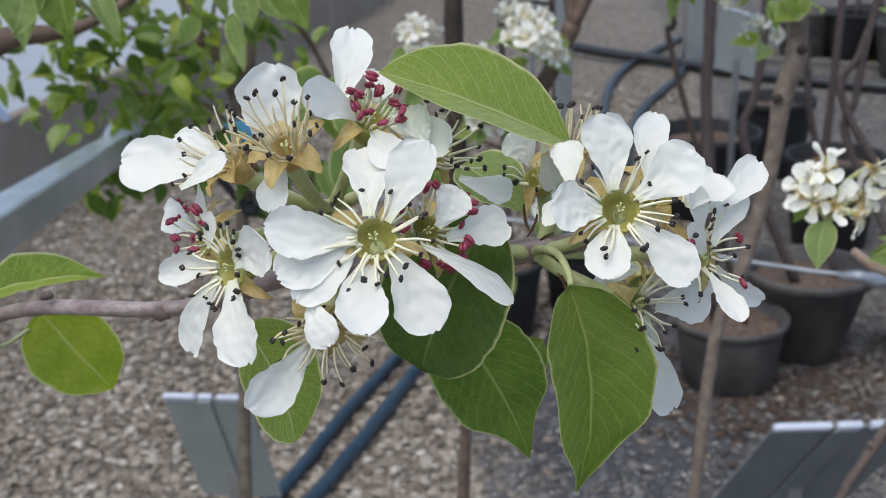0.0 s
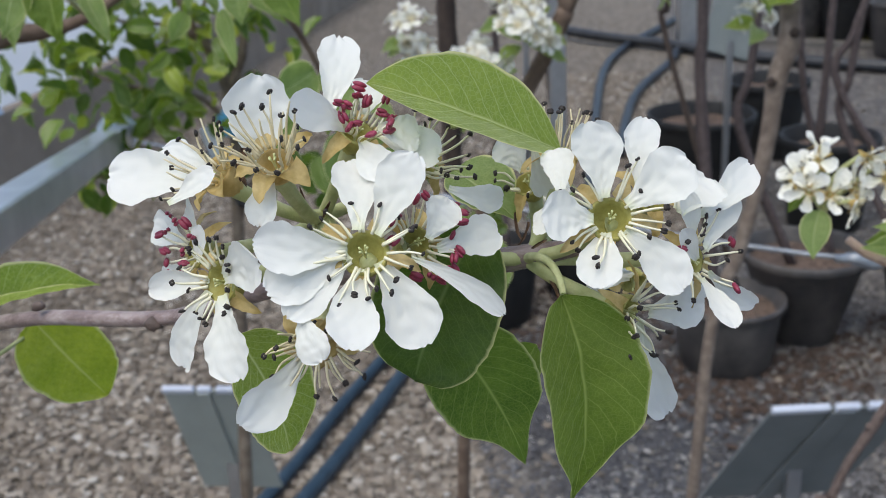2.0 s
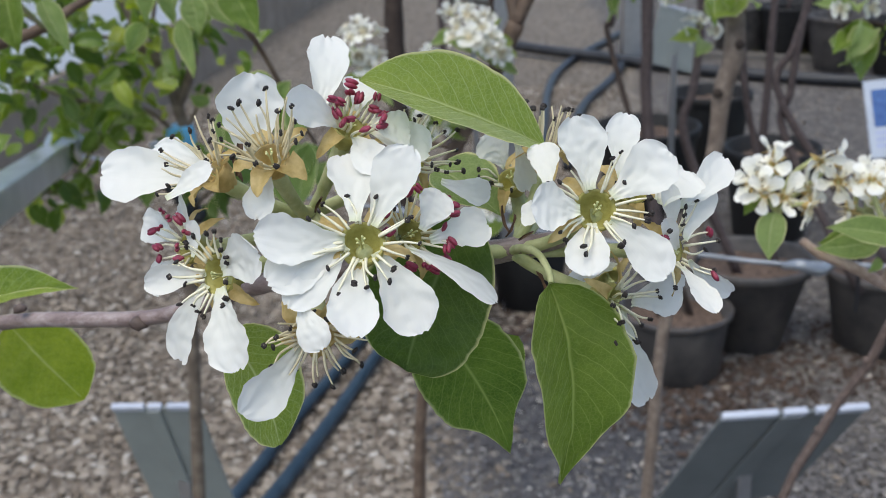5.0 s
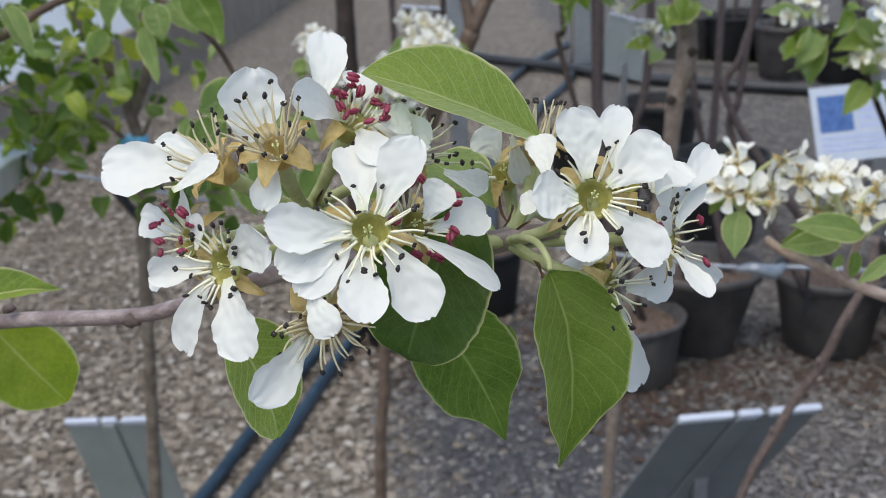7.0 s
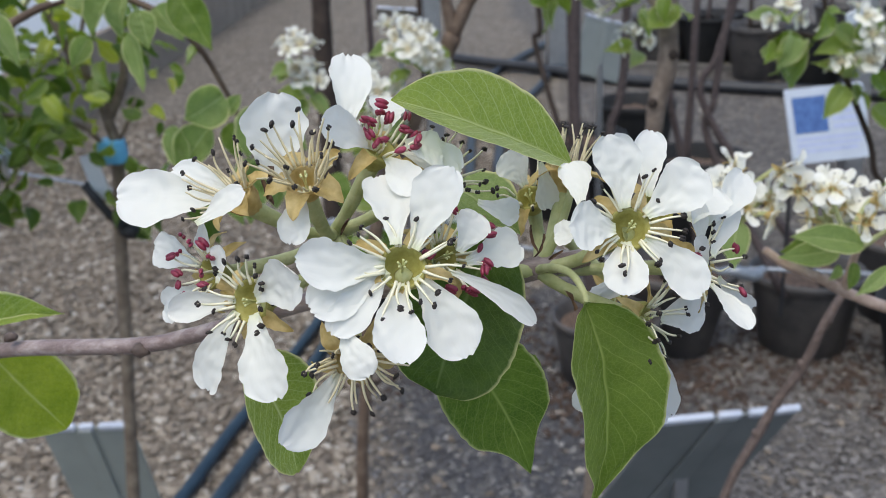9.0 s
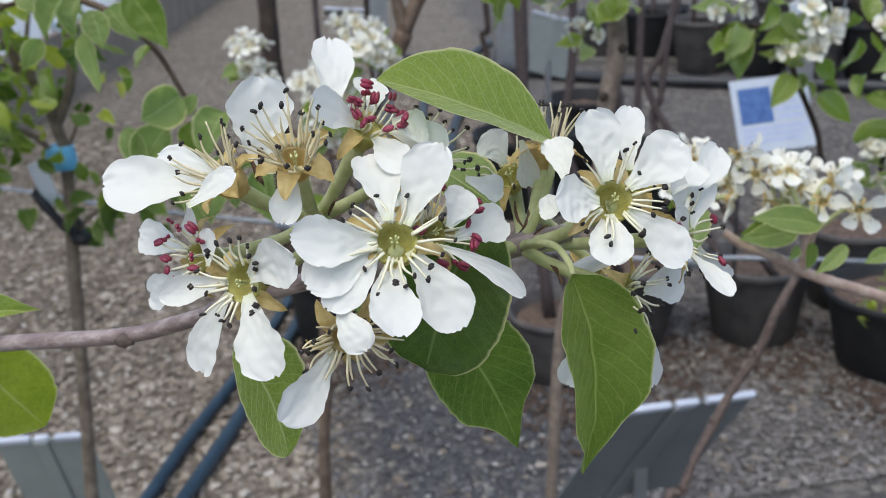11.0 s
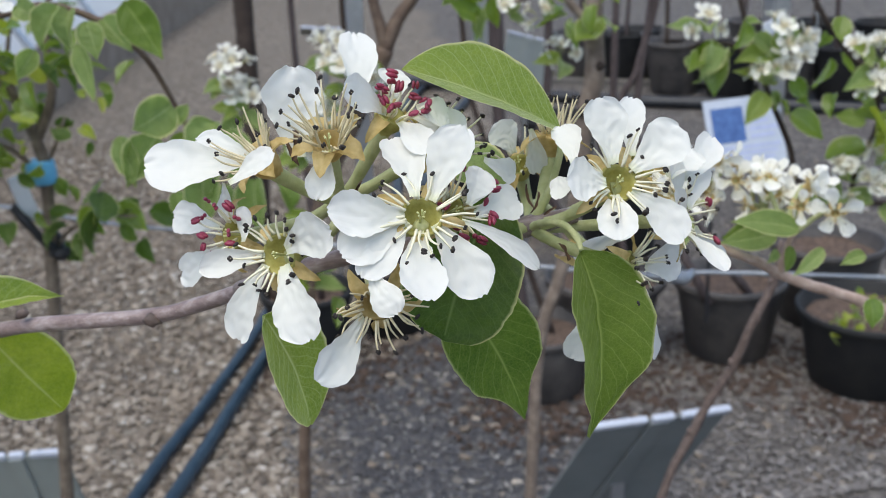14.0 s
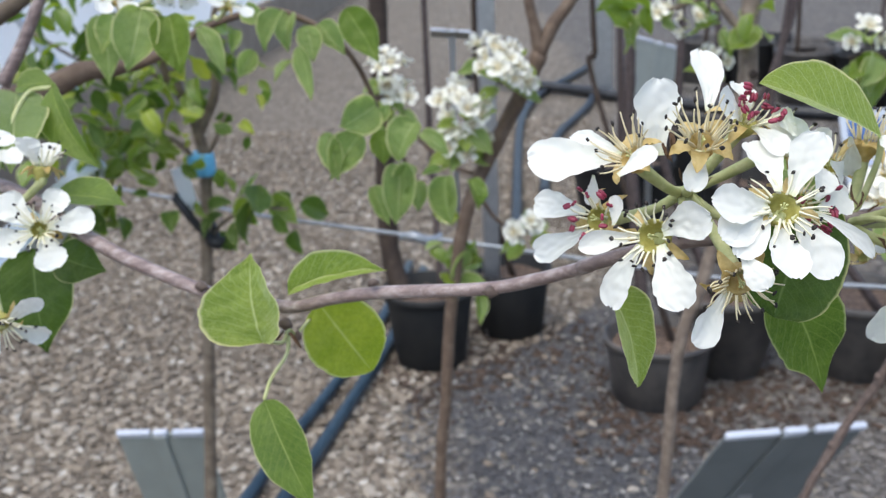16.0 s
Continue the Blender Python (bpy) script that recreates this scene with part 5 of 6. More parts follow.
hanging_leaves(10, [
    ((-0.1346, 0.5521, 1.6237), (-0.1236, 0.5490, 1.6170), 0.8),
    ((-0.0671, 0.5598, 1.5677), (-0.0885, 0.5577, 1.5565), 0.80),
    ((-0.0666, 0.5666, 1.5567), (-0.0589, 0.5690, 1.5656), 0.6),
    ((-0.0760, 0.5654, 1.5509), (-0.0954, 0.5584, 1.5255), 0.62),
    ((-0.0969, 0.5673, 1.5516), (-0.0906, 0.5580, 1.5253), 0.45),
    ((-0.0628, 0.5746, 1.5498), (-0.0640, 0.5682, 1.5305), 0.7),
    ((-0.0456, 0.5548, 1.5579), (-0.0565, 0.5484, 1.5362), 0.72),
    ((-0.0558, 0.5677, 1.5308), (-0.0597, 0.5567, 1.4973), 0.52),
    ((-0.0714, 0.5649, 1.5189), (-0.0630, 0.5568, 1.4968), 0.45),
    ((-0.0461, 0.5663, 1.5289), (-0.0588, 0.5612, 1.5107), 0.66),
])
hanging_leaves(20, [
    ((-0.0451, 0.5733, 1.5185), (-0.0456, 0.5675, 1.5011), 0.6),
    ((-0.0277, 0.5726, 1.5204), (-0.0262, 0.5631, 1.4925), 0.62),
    ((-0.0145, 0.5708, 1.5180), (-0.0107, 0.5647, 1.5008), 0.6),
    ((-0.0416, 0.5722, 1.5475), (-0.0261, 0.5663, 1.5335), 0.45),
    ((-0.0315, 0.5644, 1.5268), (-0.0432, 0.5644, 1.5241), 0.6),
    ((-0.2028, 0.5134, 1.6283), (-0.1987, 0.5012, 1.5946), 0.40),
    ((-0.2232, 0.5105, 1.6368), (-0.2321, 0.5078, 1.6267), 0.5),
    ((-0.1332, 0.5754, 1.5989), (-0.1438, 0.5713, 1.5842), 0.6),
])

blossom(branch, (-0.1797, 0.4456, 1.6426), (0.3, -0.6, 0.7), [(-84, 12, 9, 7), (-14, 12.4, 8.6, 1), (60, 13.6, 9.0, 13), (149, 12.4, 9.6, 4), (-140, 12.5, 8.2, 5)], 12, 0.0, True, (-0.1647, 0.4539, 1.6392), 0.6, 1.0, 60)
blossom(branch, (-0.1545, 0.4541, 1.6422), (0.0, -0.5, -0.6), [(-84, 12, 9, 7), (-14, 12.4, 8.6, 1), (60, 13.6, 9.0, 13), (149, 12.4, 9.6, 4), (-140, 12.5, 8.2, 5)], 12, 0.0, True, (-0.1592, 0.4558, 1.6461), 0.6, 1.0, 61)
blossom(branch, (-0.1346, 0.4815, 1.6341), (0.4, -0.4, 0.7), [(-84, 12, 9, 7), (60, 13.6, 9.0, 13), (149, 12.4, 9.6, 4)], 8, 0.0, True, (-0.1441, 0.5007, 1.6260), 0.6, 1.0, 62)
add_stalk(branch, "leaf_stalk", [(-0.1807, 0.5600, 1.6018), (-0.1614, 0.4512, 1.6320), (-0.1679, 0.4427, 1.6368)], [0.0014, 0.0012, 0.0008], PEDICEL)

# ---- steel rail, wire, ties ----
rail = holder("steel_rail", (-0.4651, 1.4151, 1.3079), "galvanised square steel rail carrying the tie wire", "rail")
a, b = Vector((-0.4575, 1.4555, 1.3192)), Vector((-0.3259, 0.6096, 1.4463))
m = frame_from(b - a, (-0.0226, 0.15, 1)).to_4x4()
m.translation = a - rail.location
n = (b - a).length
bm = bmesh.new()
box(bm, (-0.018, 0.0, -0.0165), (0.018, n, 0.0155), 0.003)
bm.transform(m)
part("tube", bm, GALV, rail, "", False)
bm = bmesh.new()
box(bm, (-0.0195, -0.006, -0.018), (0.0195, 0.006, 0.017), 0.003)
bm.transform(m)
part("end_cap", bm, GALV, rail, "", False)
bm = bmesh.new()
tube(bm, [m @ Vector(q) for q in ((-0.022, 0.012, 0.000), (-0.021, 0.012, 0.013), (-0.010, 0.012, 0.023), (0.008, 0.012, 0.024), (0.020, 0.012, 0.014), (0.022, 0.012, -0.002))], [0.006] * 6, 8, 0.05, 4)
part("clamp", bm, GALV, rail, "rounded galvanised clamp over the rail's end")
c = a + (b - a) * 0.92 - rail.location
bm = bmesh.new()
box(bm, (c.x - 0.09, c.y - 0.02, -rail.location.z - 0.05), (c.x - 0.05, c.y + 0.02, c.z - 0.016), 0.003)
part("leg", bm, STEEL, rail, "", False)

WIRE_PTS = [(-0.6303, 1.9105, 1.2100), (-0.3990, 1.7272, 1.2100), (-0.2474, 1.5934, 1.2100), (0.0078, 1.4230, 1.2100), (0.1219, 1.3629, 1.2050), (0.4209, 1.1934, 1.1950), (0.6260, 1.1393, 1.1900), (1.6, 0.72, 1.185)]
wire = holder("tie_wire", WIRE_PTS[0], "taut galvanised wire along the row of trees", "wire")
add_stalk(wire, "strand", WIRE_PTS, [0.0034] * 8, WIRE, 6)
for k, q in enumerate(((0.4793, 1.1675, 1.1970), (0.0038, 1.4229, 1.2120))):
    bm = bmesh.new()
    c = Vector(q) - wire.location
    tube(bm, [c + Vector((-0.030, 0, 0)), c + Vector((-0.012, -0.012, 0.004)), c + Vector((0.012, -0.012, -0.004)), c + Vector((0.030, 0, 0))], [0.004, 0.008, 0.008, 0.004], 8, 0.1, k)
    part("tensioner", bm, WIRE, wire, "small galvanised wire tensioner")

tie = holder("tree_tie", (-0.3165, 1.4500, 1.2524), "black rubber strap tying the tree to the wire", "tie")
add_stalk(tie, "strap", [(-0.3422, 1.4500, 1.2850), (-0.3266, 1.4450, 1.2630), (-0.3096, 1.4450, 1.2366), (-0.2889, 1.4500, 1.2106)], [0.006, 0.007, 0.006, 0.008], TIE_BLACK, 8, 0.2)
add_stalk(tie, "strap", [(-0.3421, 1.4600, 1.2848), (-0.3186, 1.4750, 1.2622), (-0.2972, 1.4750, 1.2352), (-0.2886, 1.4550, 1.2107)], [0.005, 0.005, 0.005, 0.007], TIE_BLACK, 8, 0.2)
bm = bmesh.new()
c = Vector((-0.2906, 1.4480, 1.2148)) - tie.location
blob(bm, c, 0.011, 1.2, 0.9, 1.1, None, 12, 0.5, 2)
part("buckle", bm, TIE_BLACK, tie)

tape = holder("plant_label", (-0.2987, 1.4500, 1.3294), "white plant label held by a blue band round the stem", "label")
bm = bmesh.new()
c = Vector((-0.3000, 1.4590, 1.3273)) - tape.location
tube(bm, [c + Vector((0, 0, 0.016)), c + Vector((0, 0, 0.006)), c + Vector((0.001, 0, -0.007)), c + Vector((0.001, 0, -0.015))], [0.0188, 0.0200, 0.0194, 0.0178], 14, 0.08, 2, 3, True)
part("band", bm, TAPE_BLUE, tape, "blue plastic band")
bm = bmesh.new()
c = Vector((-0.3256, 1.4520, 1.2943)) - tape.location
m = Matrix.Translation(c) @ Euler((radians(12), radians(-14), radians(20))).to_matrix().to_4x4()
box(bm, (-0.011, -0.0008, -0.036), (0.011, 0.0008, 0.036), 0.0006)
bm.transform(m)
part("tag", bm, LABEL_WHITE, tape, "blank white plastic tag", False)


# ---- sign boards ----
def sign(name, tl, tr, depth_dir, drop, label, clips=True, front=None, face_mat=PLATE):
    """A plate hung from its top edge (tl to tr), with a bright edge in pieces, standing on a leg."""
    tl, tr = Vector(tl), Vector(tr)
    at = Vector(((tl.x + tr.x) / 2, (tl.y + tr.y) / 2, 0))
    s = holder(name, at, label, "sign")
    x = (tr - tl).normalized()
    d = Vector(depth_dir).normalized()
    z = x.cross(d).normalized()
    m = Matrix((x, d, z)).transposed().to_4x4()
    m.translation = tl - at
    w = (tr - tl).length
    bm = bmesh.new()
    box(bm, (0, 0.0, -0.003), (w, drop, 0.003), 0.0015)
    bm.transform(m)
    part("plate", bm, face_mat if front is None else PRINT_WHITE, s, "", False)
    if clips:
        for u0, u1 in ((0.0, 0.38), (0.42, 0.58), (0.64, 1.0)):
            bm = bmesh.new()
            box(bm, (w * u0, -0.007, -0.007), (w * u1, 0.005, 0.005), 0.0025)
            bm.transform(m)
            part("edge_strip", bm, PLATE_EDGE, s, "white plastic edge strip", False)
        bm = bmesh.new()
        box(bm, (w * 0.40, 0.004, -0.009), (w * 0.56, drop, -0.004), 0.002)
        bm.transform(m)
        part("rib", bm, face_mat, s, "", False)
    mid = m @ Vector((w * 0.5, drop * 0.6, 0.014))
    add = Vector(mid) if clips else m @ Vector((0.006, drop * 0.9, 0.012))
    lw = 0.012 if clips else 0.005
    bm = bmesh.new()
    box(bm, (add.x - lw, add.y - lw, 0.0 if clips else 0.25), (add.x + lw, add.y + lw, add.z), 0.002)
    part("leg", bm, STEEL if clips else TIE_BLACK, s, "", False)
    if front:
        for (u0, v0, u1, v1, mt) in front:
            bm = bmesh.new()
            box(bm, (w * u0, drop * v0, -0.0045), (w * u1, drop * v1, -0.003), 0.0003)
            bm.transform(m)
            part("print", bm, mt, s, "", False)
    return s


sign("sign_board", (-0.5557, 1.7806, 0.7500), (-0.3939, 1.7613, 0.7500), (0.10, 0.30, -0.95), 0.28, "grey sign plate with white edge strips, seen from behind")
sign("sign_board", (0.4758, 1.4397, 0.8400), (0.7063, 1.4391, 0.8400), (-0.22, 0.50, -0.84), 0.30, "dark grey sign plate with white edge strips, seen from behind", face_mat=PLATE_DARK)
bars = [(0.08, 0.12, 0.50, 0.60, PRINT_BLUE)]
for k in range(5):
    bars.append((0.56, 0.12 + 0.10 * k, 0.94 - 0.06 * (k % 3), 0.17 + 0.10 * k, PRINT_LILAC))
for k in range(3):
    bars.append((0.08, 0.66 + 0.08 * k, 0.94 - 0.05 * k, 0.70 + 0.08 * k, PRINT_LILAC))
sign("info_board", (1.4151, 3.1200, 0.9837), (1.6713, 3.1200, 0.9950), (0.05, -0.35, -0.93), 0.235, "white information board with a blue picture and rows of print", False, bars)
sign("sign_board", (1.1166, 4.4000, 1.0728), (1.3081, 4.4000, 1.0139), (-0.12, 0.25, -0.95), 0.26, "pale grey sign plate with white edge strips, seen from behind", face_mat=PLATE_PALE)
sign("sign_board", (0.2581, 4.5000, 1.1358), (0.4395, 4.5000, 1.1154), (0.05, 0.90, -0.35), 0.12, "small white-edged sign plate on a post")


# ---- pots ----
def pot(at, top, bottom, height, mat, label, seed):
    p = holder("plant_pot", at, label, "plant pot", "pots in rows")
    rt, rb = top / 2, bottom / 2
    n = 40
    wall = [(rb - 0.012, 0.004), (rb, 0.014), (rb + (rt - rb) * 0.86, height * 0.87), (rt - 0.004, height * 0.89)]
    lip = [(rt - 0.004, height * 0.89), (rt + 0.007, height * 0.90), (rt + 0.009, height * 0.985), (rt + 0.005, height), (rt - 0.002, height), (rt - 0.007, height * 0.97), (rt - 0.03, height * 0.80)]
    for name, prof in (("body", wall), ("rim", lip)):
        bm = bmesh.new()
        rings = []
        for r, h in prof:
            rings.append([bm.verts.new((math.cos(2 * math.pi * k / n) * r * (1 + 0.006 * math.sin(3 * 2 * math.pi * k / n + seed)), math.sin(2 * math.pi * k / n) * r, h)) for k in range(n)])
        for a, b in zip(rings, rings[1:]):
            for k in range(n):
                bm.faces.new((a[k], a[(k + 1) % n], b[(k + 1) % n], b[k]))
        if name == "body":
            bm.faces.new(rings[0][::-1])
        part(name, bm, mat, p)
    bm = bmesh.new()
    rows = []
    for i in range(7):
        r = (rt - 0.026) * i / 6
        rows.append([bm.verts.new((math.cos(2 * math.pi * k / 24) * r, math.sin(2 * math.pi * k / 24) * r, height * 0.84 + 0.02 * noise.noise(Vector((math.cos(2 * math.pi * k / 24) * r * 18, math.sin(2 * math.pi * k / 24) * r * 18, seed))))) for k in range(24)] if i else [bm.verts.new((0, 0, height * 0.85))])
    for k in range(24):
        bm.faces.new((rows[0][0], rows[1][k], rows[1][(k + 1) % 24]))
    for a, b in zip(rows[1:], rows[2:]):
        for k in range(24):
            bm.faces.new((a[k], b[k], b[(k + 1) % 24], a[(k + 1) % 24]))
    part("soil", bm, MULCH, p, "bark mulch and potting soil")
    return p


GREYPOT, BLACKPOT = "grey plastic nursery pot filled with mulch", "black plastic nursery pot filled with soil"
pot((0.15, 3.66, 0), 0.33, 0.26, 0.30, POT_BLACK, BLACKPOT, 1)
pot((0.49, 3.89, 0), 0.31, 0.25, 0.28, POT_BLACK, BLACKPOT, 2)
pot((0.894, 3.221, 0), 0.36, 0.30, 0.24, POT_GREY, GREYPOT, 3)
pot((1.20, 3.40, 0), 0.42, 0.24, 0.33, POT_GREY, GREYPOT, 4)
pot((1.645, 3.325, 0), 0.39, 0.29, 0.30, POT_GREY, GREYPOT, 5)
pot((1.99, 2.97, 0), 0.48, 0.38, 0.28, POT_BLACK, BLACKPOT, 6)
pot((2.13, 3.50, 0), 0.42, 0.32, 0.33, POT_GREY, GREYPOT, 7)

weeds = holder("weed", (1.86, 2.84, 0.235), "small fresh green weeds sprouting from the potting soil", "weed")
for k, (x, y, h) in enumerate(((0.0, 0.0, 0.10), (-0.06, 0.05, 0.08), (0.09, 0.03, 0.09), (0.15, -0.03, 0.11), (0.05, 0.11, 0.12))):
    pts = [(1.86 + x, 2.84 + y, 0.22), (1.87 + x, 2.83 + y, 0.235 + h * 0.6), (1.86 + x * 1.15, 2.82 + y, 0.235 + h)]
    add_stalk(weeds, "stem", pts, [0.003, 0.0025, 0.002], PEDICEL, 6)
    leafy(weeds, pts[1:], 7, 0.045, 0.03, (LEAF_LIT, LEAF_FAR, LEAF), 300 + k)

# ---- hoses on the gravel ----
def hose(name, pts, r, mat, label):
    h = holder(name, pts[0], label, "hose")
    add_stalk(h, "pipe", pts, [r] * len(pts), mat, 10)
    return h


hose("irrigation_hose", [(0.1312, 4.6987, 0.0300), (-0.0457, 3.9586, 0.0300), (-0.2438, 3.3579, 0.0300), (-0.3690, 3.0212, 0.0300), (-0.4690, 2.7055, 0.0300), (-0.5762, 2.4155, 0.0300), (-0.7163, 2.1211, 0.0300)], 0.021, HOSE, "dark teal plastic irrigation pipe lying on gravel")
hose("irrigation_hose", [(0.1891, 4.6018, 0.0300), (0.0158, 3.8549, 0.0300), (-0.1538, 3.3075, 0.0300), (-0.2840, 2.9077, 0.0300), (-0.4109, 2.5546, 0.0300), (-0.5149, 2.3131, 0.0300), (-0.6564, 2.0374, 0.0300)], 0.023, HOSE, "dark teal plastic irrigation pipe lying on gravel")
hose("irrigation_hose", [(0.5600, 4.2210, 0.0300), (0.7000, 5.1000, 0.0300), (0.8600, 6.1000, 0.0300), (1.0290, 7.1060, 0.0300), (1.1480, 7.7400, 0.0300), (1.3130, 8.3640, 0.0300), (1.5670, 8.9940, 0.0300), (1.8950, 9.5880, 0.0300), (2.2660, 10.2600, 0.0300)], 0.032, HOSE_GREY, "dark blue-grey plastic pipe curving across the yard")
hose("irrigation_hose", [(0.9500, 5.7000, 0.0300), (1.0800, 6.3240, 0.0300), (1.2240, 6.9070, 0.0300), (1.3970, 7.4060, 0.0300), (1.6070, 7.8660, 0.0300), (1.8200, 8.3870, 0.0300), (2.1140, 9.3900, 0.0300)], 0.032, HOSE_GREY, "dark blue-grey plastic pipe curving across the yard")
hose("water_main", [(0.9667, 9.6497, 0.0900), (1.3793, 9.1715, 0.0700), (1.7881, 8.7879, 0.0600), (2.2108, 8.2604, 0.0500), (2.6454, 7.8407, 0.0500), (3.0916, 7.5104, 0.0500), (3.8902, 7.0238, 0.0500), (4.5593, 6.5270, 0.0500), (5.3771, 5.9094, 0.0500)], 0.045, HOSE_BLACK, "black water main lying along the bed edge")

# kerb behind the water main
bm = bmesh.new()
k0, k1 = Vector((2.3590, 9.0131, 0.0000)), Vector((5.6846, 6.8073, 0.0000))
run = (k1 - k0).normalized()
m = Matrix((run, Vector((-run.y, run.x, 0)), Vector((0, 0, 1)))).transposed().to_4x4()
m.translation = k0
box(bm, (0, 0, -0.05), ((k1 - k0).length, 0.14, 0.05), 0.012)
ob = tagged(part("kerb", bm, plain("kerb_concrete", (0.085, 0.078, 0.072), (0.15, 0.138, 0.125), 3.0, 0.9, 0, 3, 40), None, "", False), "low weathered concrete kerb", "kerb", kind="structure")
ob.matrix_world = m


# ---- posts and saplings of the rows behind ----
def steel_post(x, y, w, h):
    p = holder("steel_post", (x, y, 0), "galvanised square steel post", "post", "row posts")
    bm = bmesh.new()
    box(bm, (-w / 2, -w / 2, -0.1), (w / 2, w / 2, h), 0.004)
    part("shaft", bm, STEEL, p, "", False)
    bm = bmesh.new()
    box(bm, (-w / 2 - 0.004, -w / 2 - 0.004, h), (w / 2 + 0.004, w / 2 + 0.004, h + 0.008), 0.002)
    part("cap", bm, STEEL, p, "", False)


steel_post(0.41, 3.85, 0.060, 2.1)
steel_post(1.98, 8.7, 0.15, 3.0)
steel_post(2.45, 4.6, 0.09, 2.2)


def sapling(base, pts, radii, mat, label, seed):
    t = holder("sapling", base, label, "tree", "potted saplings")
    add_stalk(t, "trunk", [base] + pts, radii, mat, 8, 0.15, "", seed)
    return t


S_BROWN, S_GREY = "bare brown sapling stem rising from a pot", "bare grey-brown sapling stem rising from a pot"
sapling((0.06, 3.70, 0.24), [(0.0172, 3.7500, 0.4256), (0.0183, 3.7500, 0.8351), (0.0194, 3.7500, 1.2187), (0.0289, 3.7500, 1.5602)], [0.040, 0.037, 0.035, 0.034, 0.032], BARK_DARK, "thick dark brown trunk standing in a black pot", 71)
sapling((0.20, 3.66, 0.24), [(0.1881, 3.7500, 0.7198), (0.1844, 3.7500, 1.0314), (0.1829, 3.7500, 1.3276), (0.1911, 3.7500, 1.6090)], [0.014, 0.012, 0.011, 0.011, 0.010], BARK_SAP, S_BROWN, 72)
t = sapling((0.50, 3.88, 0.23), [(0.4070, 3.9000, 0.6023), (0.3804, 3.9000, 0.9961), (0.3742, 3.9000, 1.3054), (0.3747, 3.9000, 1.5419)], [0.013, 0.012, 0.012, 0.011, 0.010], BARK_DARK, S_BROWN, 73)
sapling((0.86, 3.24, 0.18), [(0.8018, 3.3000, 0.8985), (0.8010, 3.3000, 1.0937), (0.7985, 3.3000, 1.2477), (0.7928, 3.3000, 1.4939)], [0.022, 0.019, 0.018, 0.018, 0.017], BARK_SAP, S_GREY, 74)
sapling((1.16, 3.38, 0.26), [(0.9716, 3.4500, 0.7438), (0.9926, 3.4500, 0.9143), (1.0104, 3.4500, 1.1155), (1.0033, 3.4500, 1.4292)], [0.017, 0.016, 0.015, 0.015, 0.014], BARK_SAP, S_BROWN, 75)
sapling((1.30, 3.40, 0.26), [(1.2294, 3.5000, 0.7021), (1.1919, 3.5000, 0.8587), (1.1722, 3.5000, 1.0101), (1.1318, 3.5000, 1.4216)], [0.015, 0.013, 0.012, 0.012, 0.011], BARK_SAP, S_BROWN, 76)
sapling((1.50, 3.18, 0.26), [(1.2937, 3.4000, 0.7549), (1.3023, 3.4000, 0.8953), (1.3188, 3.4000, 1.0586), (1.3419, 3.4000, 1.2164), (1.3606, 3.4000, 1.4195)], [0.016, 0.014, 0.013, 0.013, 0.012, 0.011], BARK_SAP, S_GREY, 77)
sapling((1.66, 3.18, 0.26), [(1.2806, 3.4000, 0.8581), (1.3041, 3.4000, 1.0498), (1.3587, 3.4000, 1.2330), (1.3954, 3.4000, 1.4476)], [0.016, 0.014, 0.013, 0.012, 0.011], BARK_SAP, S_BROWN, 78)
sapling((0.95, 3.22, 0.18), [(0.7301, 3.5000, 1.0444), (0.7314, 3.5000, 1.1542), (0.7166, 3.5000, 1.4021)], [0.012, 0.010, 0.010, 0.009], BARK_DARK, S_BROWN, 79)

# further rows of pots with stems
rnd = random.Random(9)
BACK = [((1.216, 4.888, 0), POT_BLACK, 0.50), ((1.658, 4.389, 0), POT_BLACK, 0.41), ((1.7300, 5.5551, 0.3638), POT_BLACK, 0.43),
        ((3.2771, 8.6093, 0.3277), POT_BLACK, 0.46), ((3.5981, 8.3804, 0.2966), POT_GREY, 0.50), ((2.9595, 8.8324, 0.3430), POT_GREY, 0.50),
        ((3.4539, 7.9544, 0.4530), POT_GREY, 0.48), ((3.7913, 7.6632, 0.4266), POT_BLACK, 0.46), ((4.1087, 7.3784, 0.4068), POT_GREY, 0.48), ((4.4634, 7.1922, 0.3811), POT_BLACK, 0.46), ((4.8073, 7.0070, 0.3525), POT_GREY, 0.48),
        ((3.4582, 8.7992, 0.4005), POT_BLACK, 0.44), ((5.0527, 8.5256, 0.5000), POT_BLACK, 0.46), ((4.5852, 8.8515, 0.5526), POT_GREY, 0.46), ((5.4518, 8.2232, 0.4756), POT_BLACK, 0.46)]
for k, (q, mt, top) in enumerate(BACK):
    pot((q[0], q[1] + 0.1, 0), top, top * 0.76, 0.42, mt, GREYPOT if mt == POT_GREY else BLACKPOT, 20 + k)
    if k in (0, 1, 3, 5, 6, 7, 9, 10, 12, 14):
        x, y = q[0] + rnd.uniform(-0.08, 0.08), q[1] + 0.1
        lean = rnd.uniform(-0.10, 0.10)
        sapling((x, y, 0.34), [(x + lean * 0.5, y, 0.9), (x + lean, y + 0.02, 1.5), (x + lean * 1.2, y, 2.1)], [0.020, 0.017, 0.015, 0.010], rnd.choice((BARK_SAP, BARK_SAP, BARK_DARK)), S_GREY if k % 2 else S_BROWN, 90 + k)

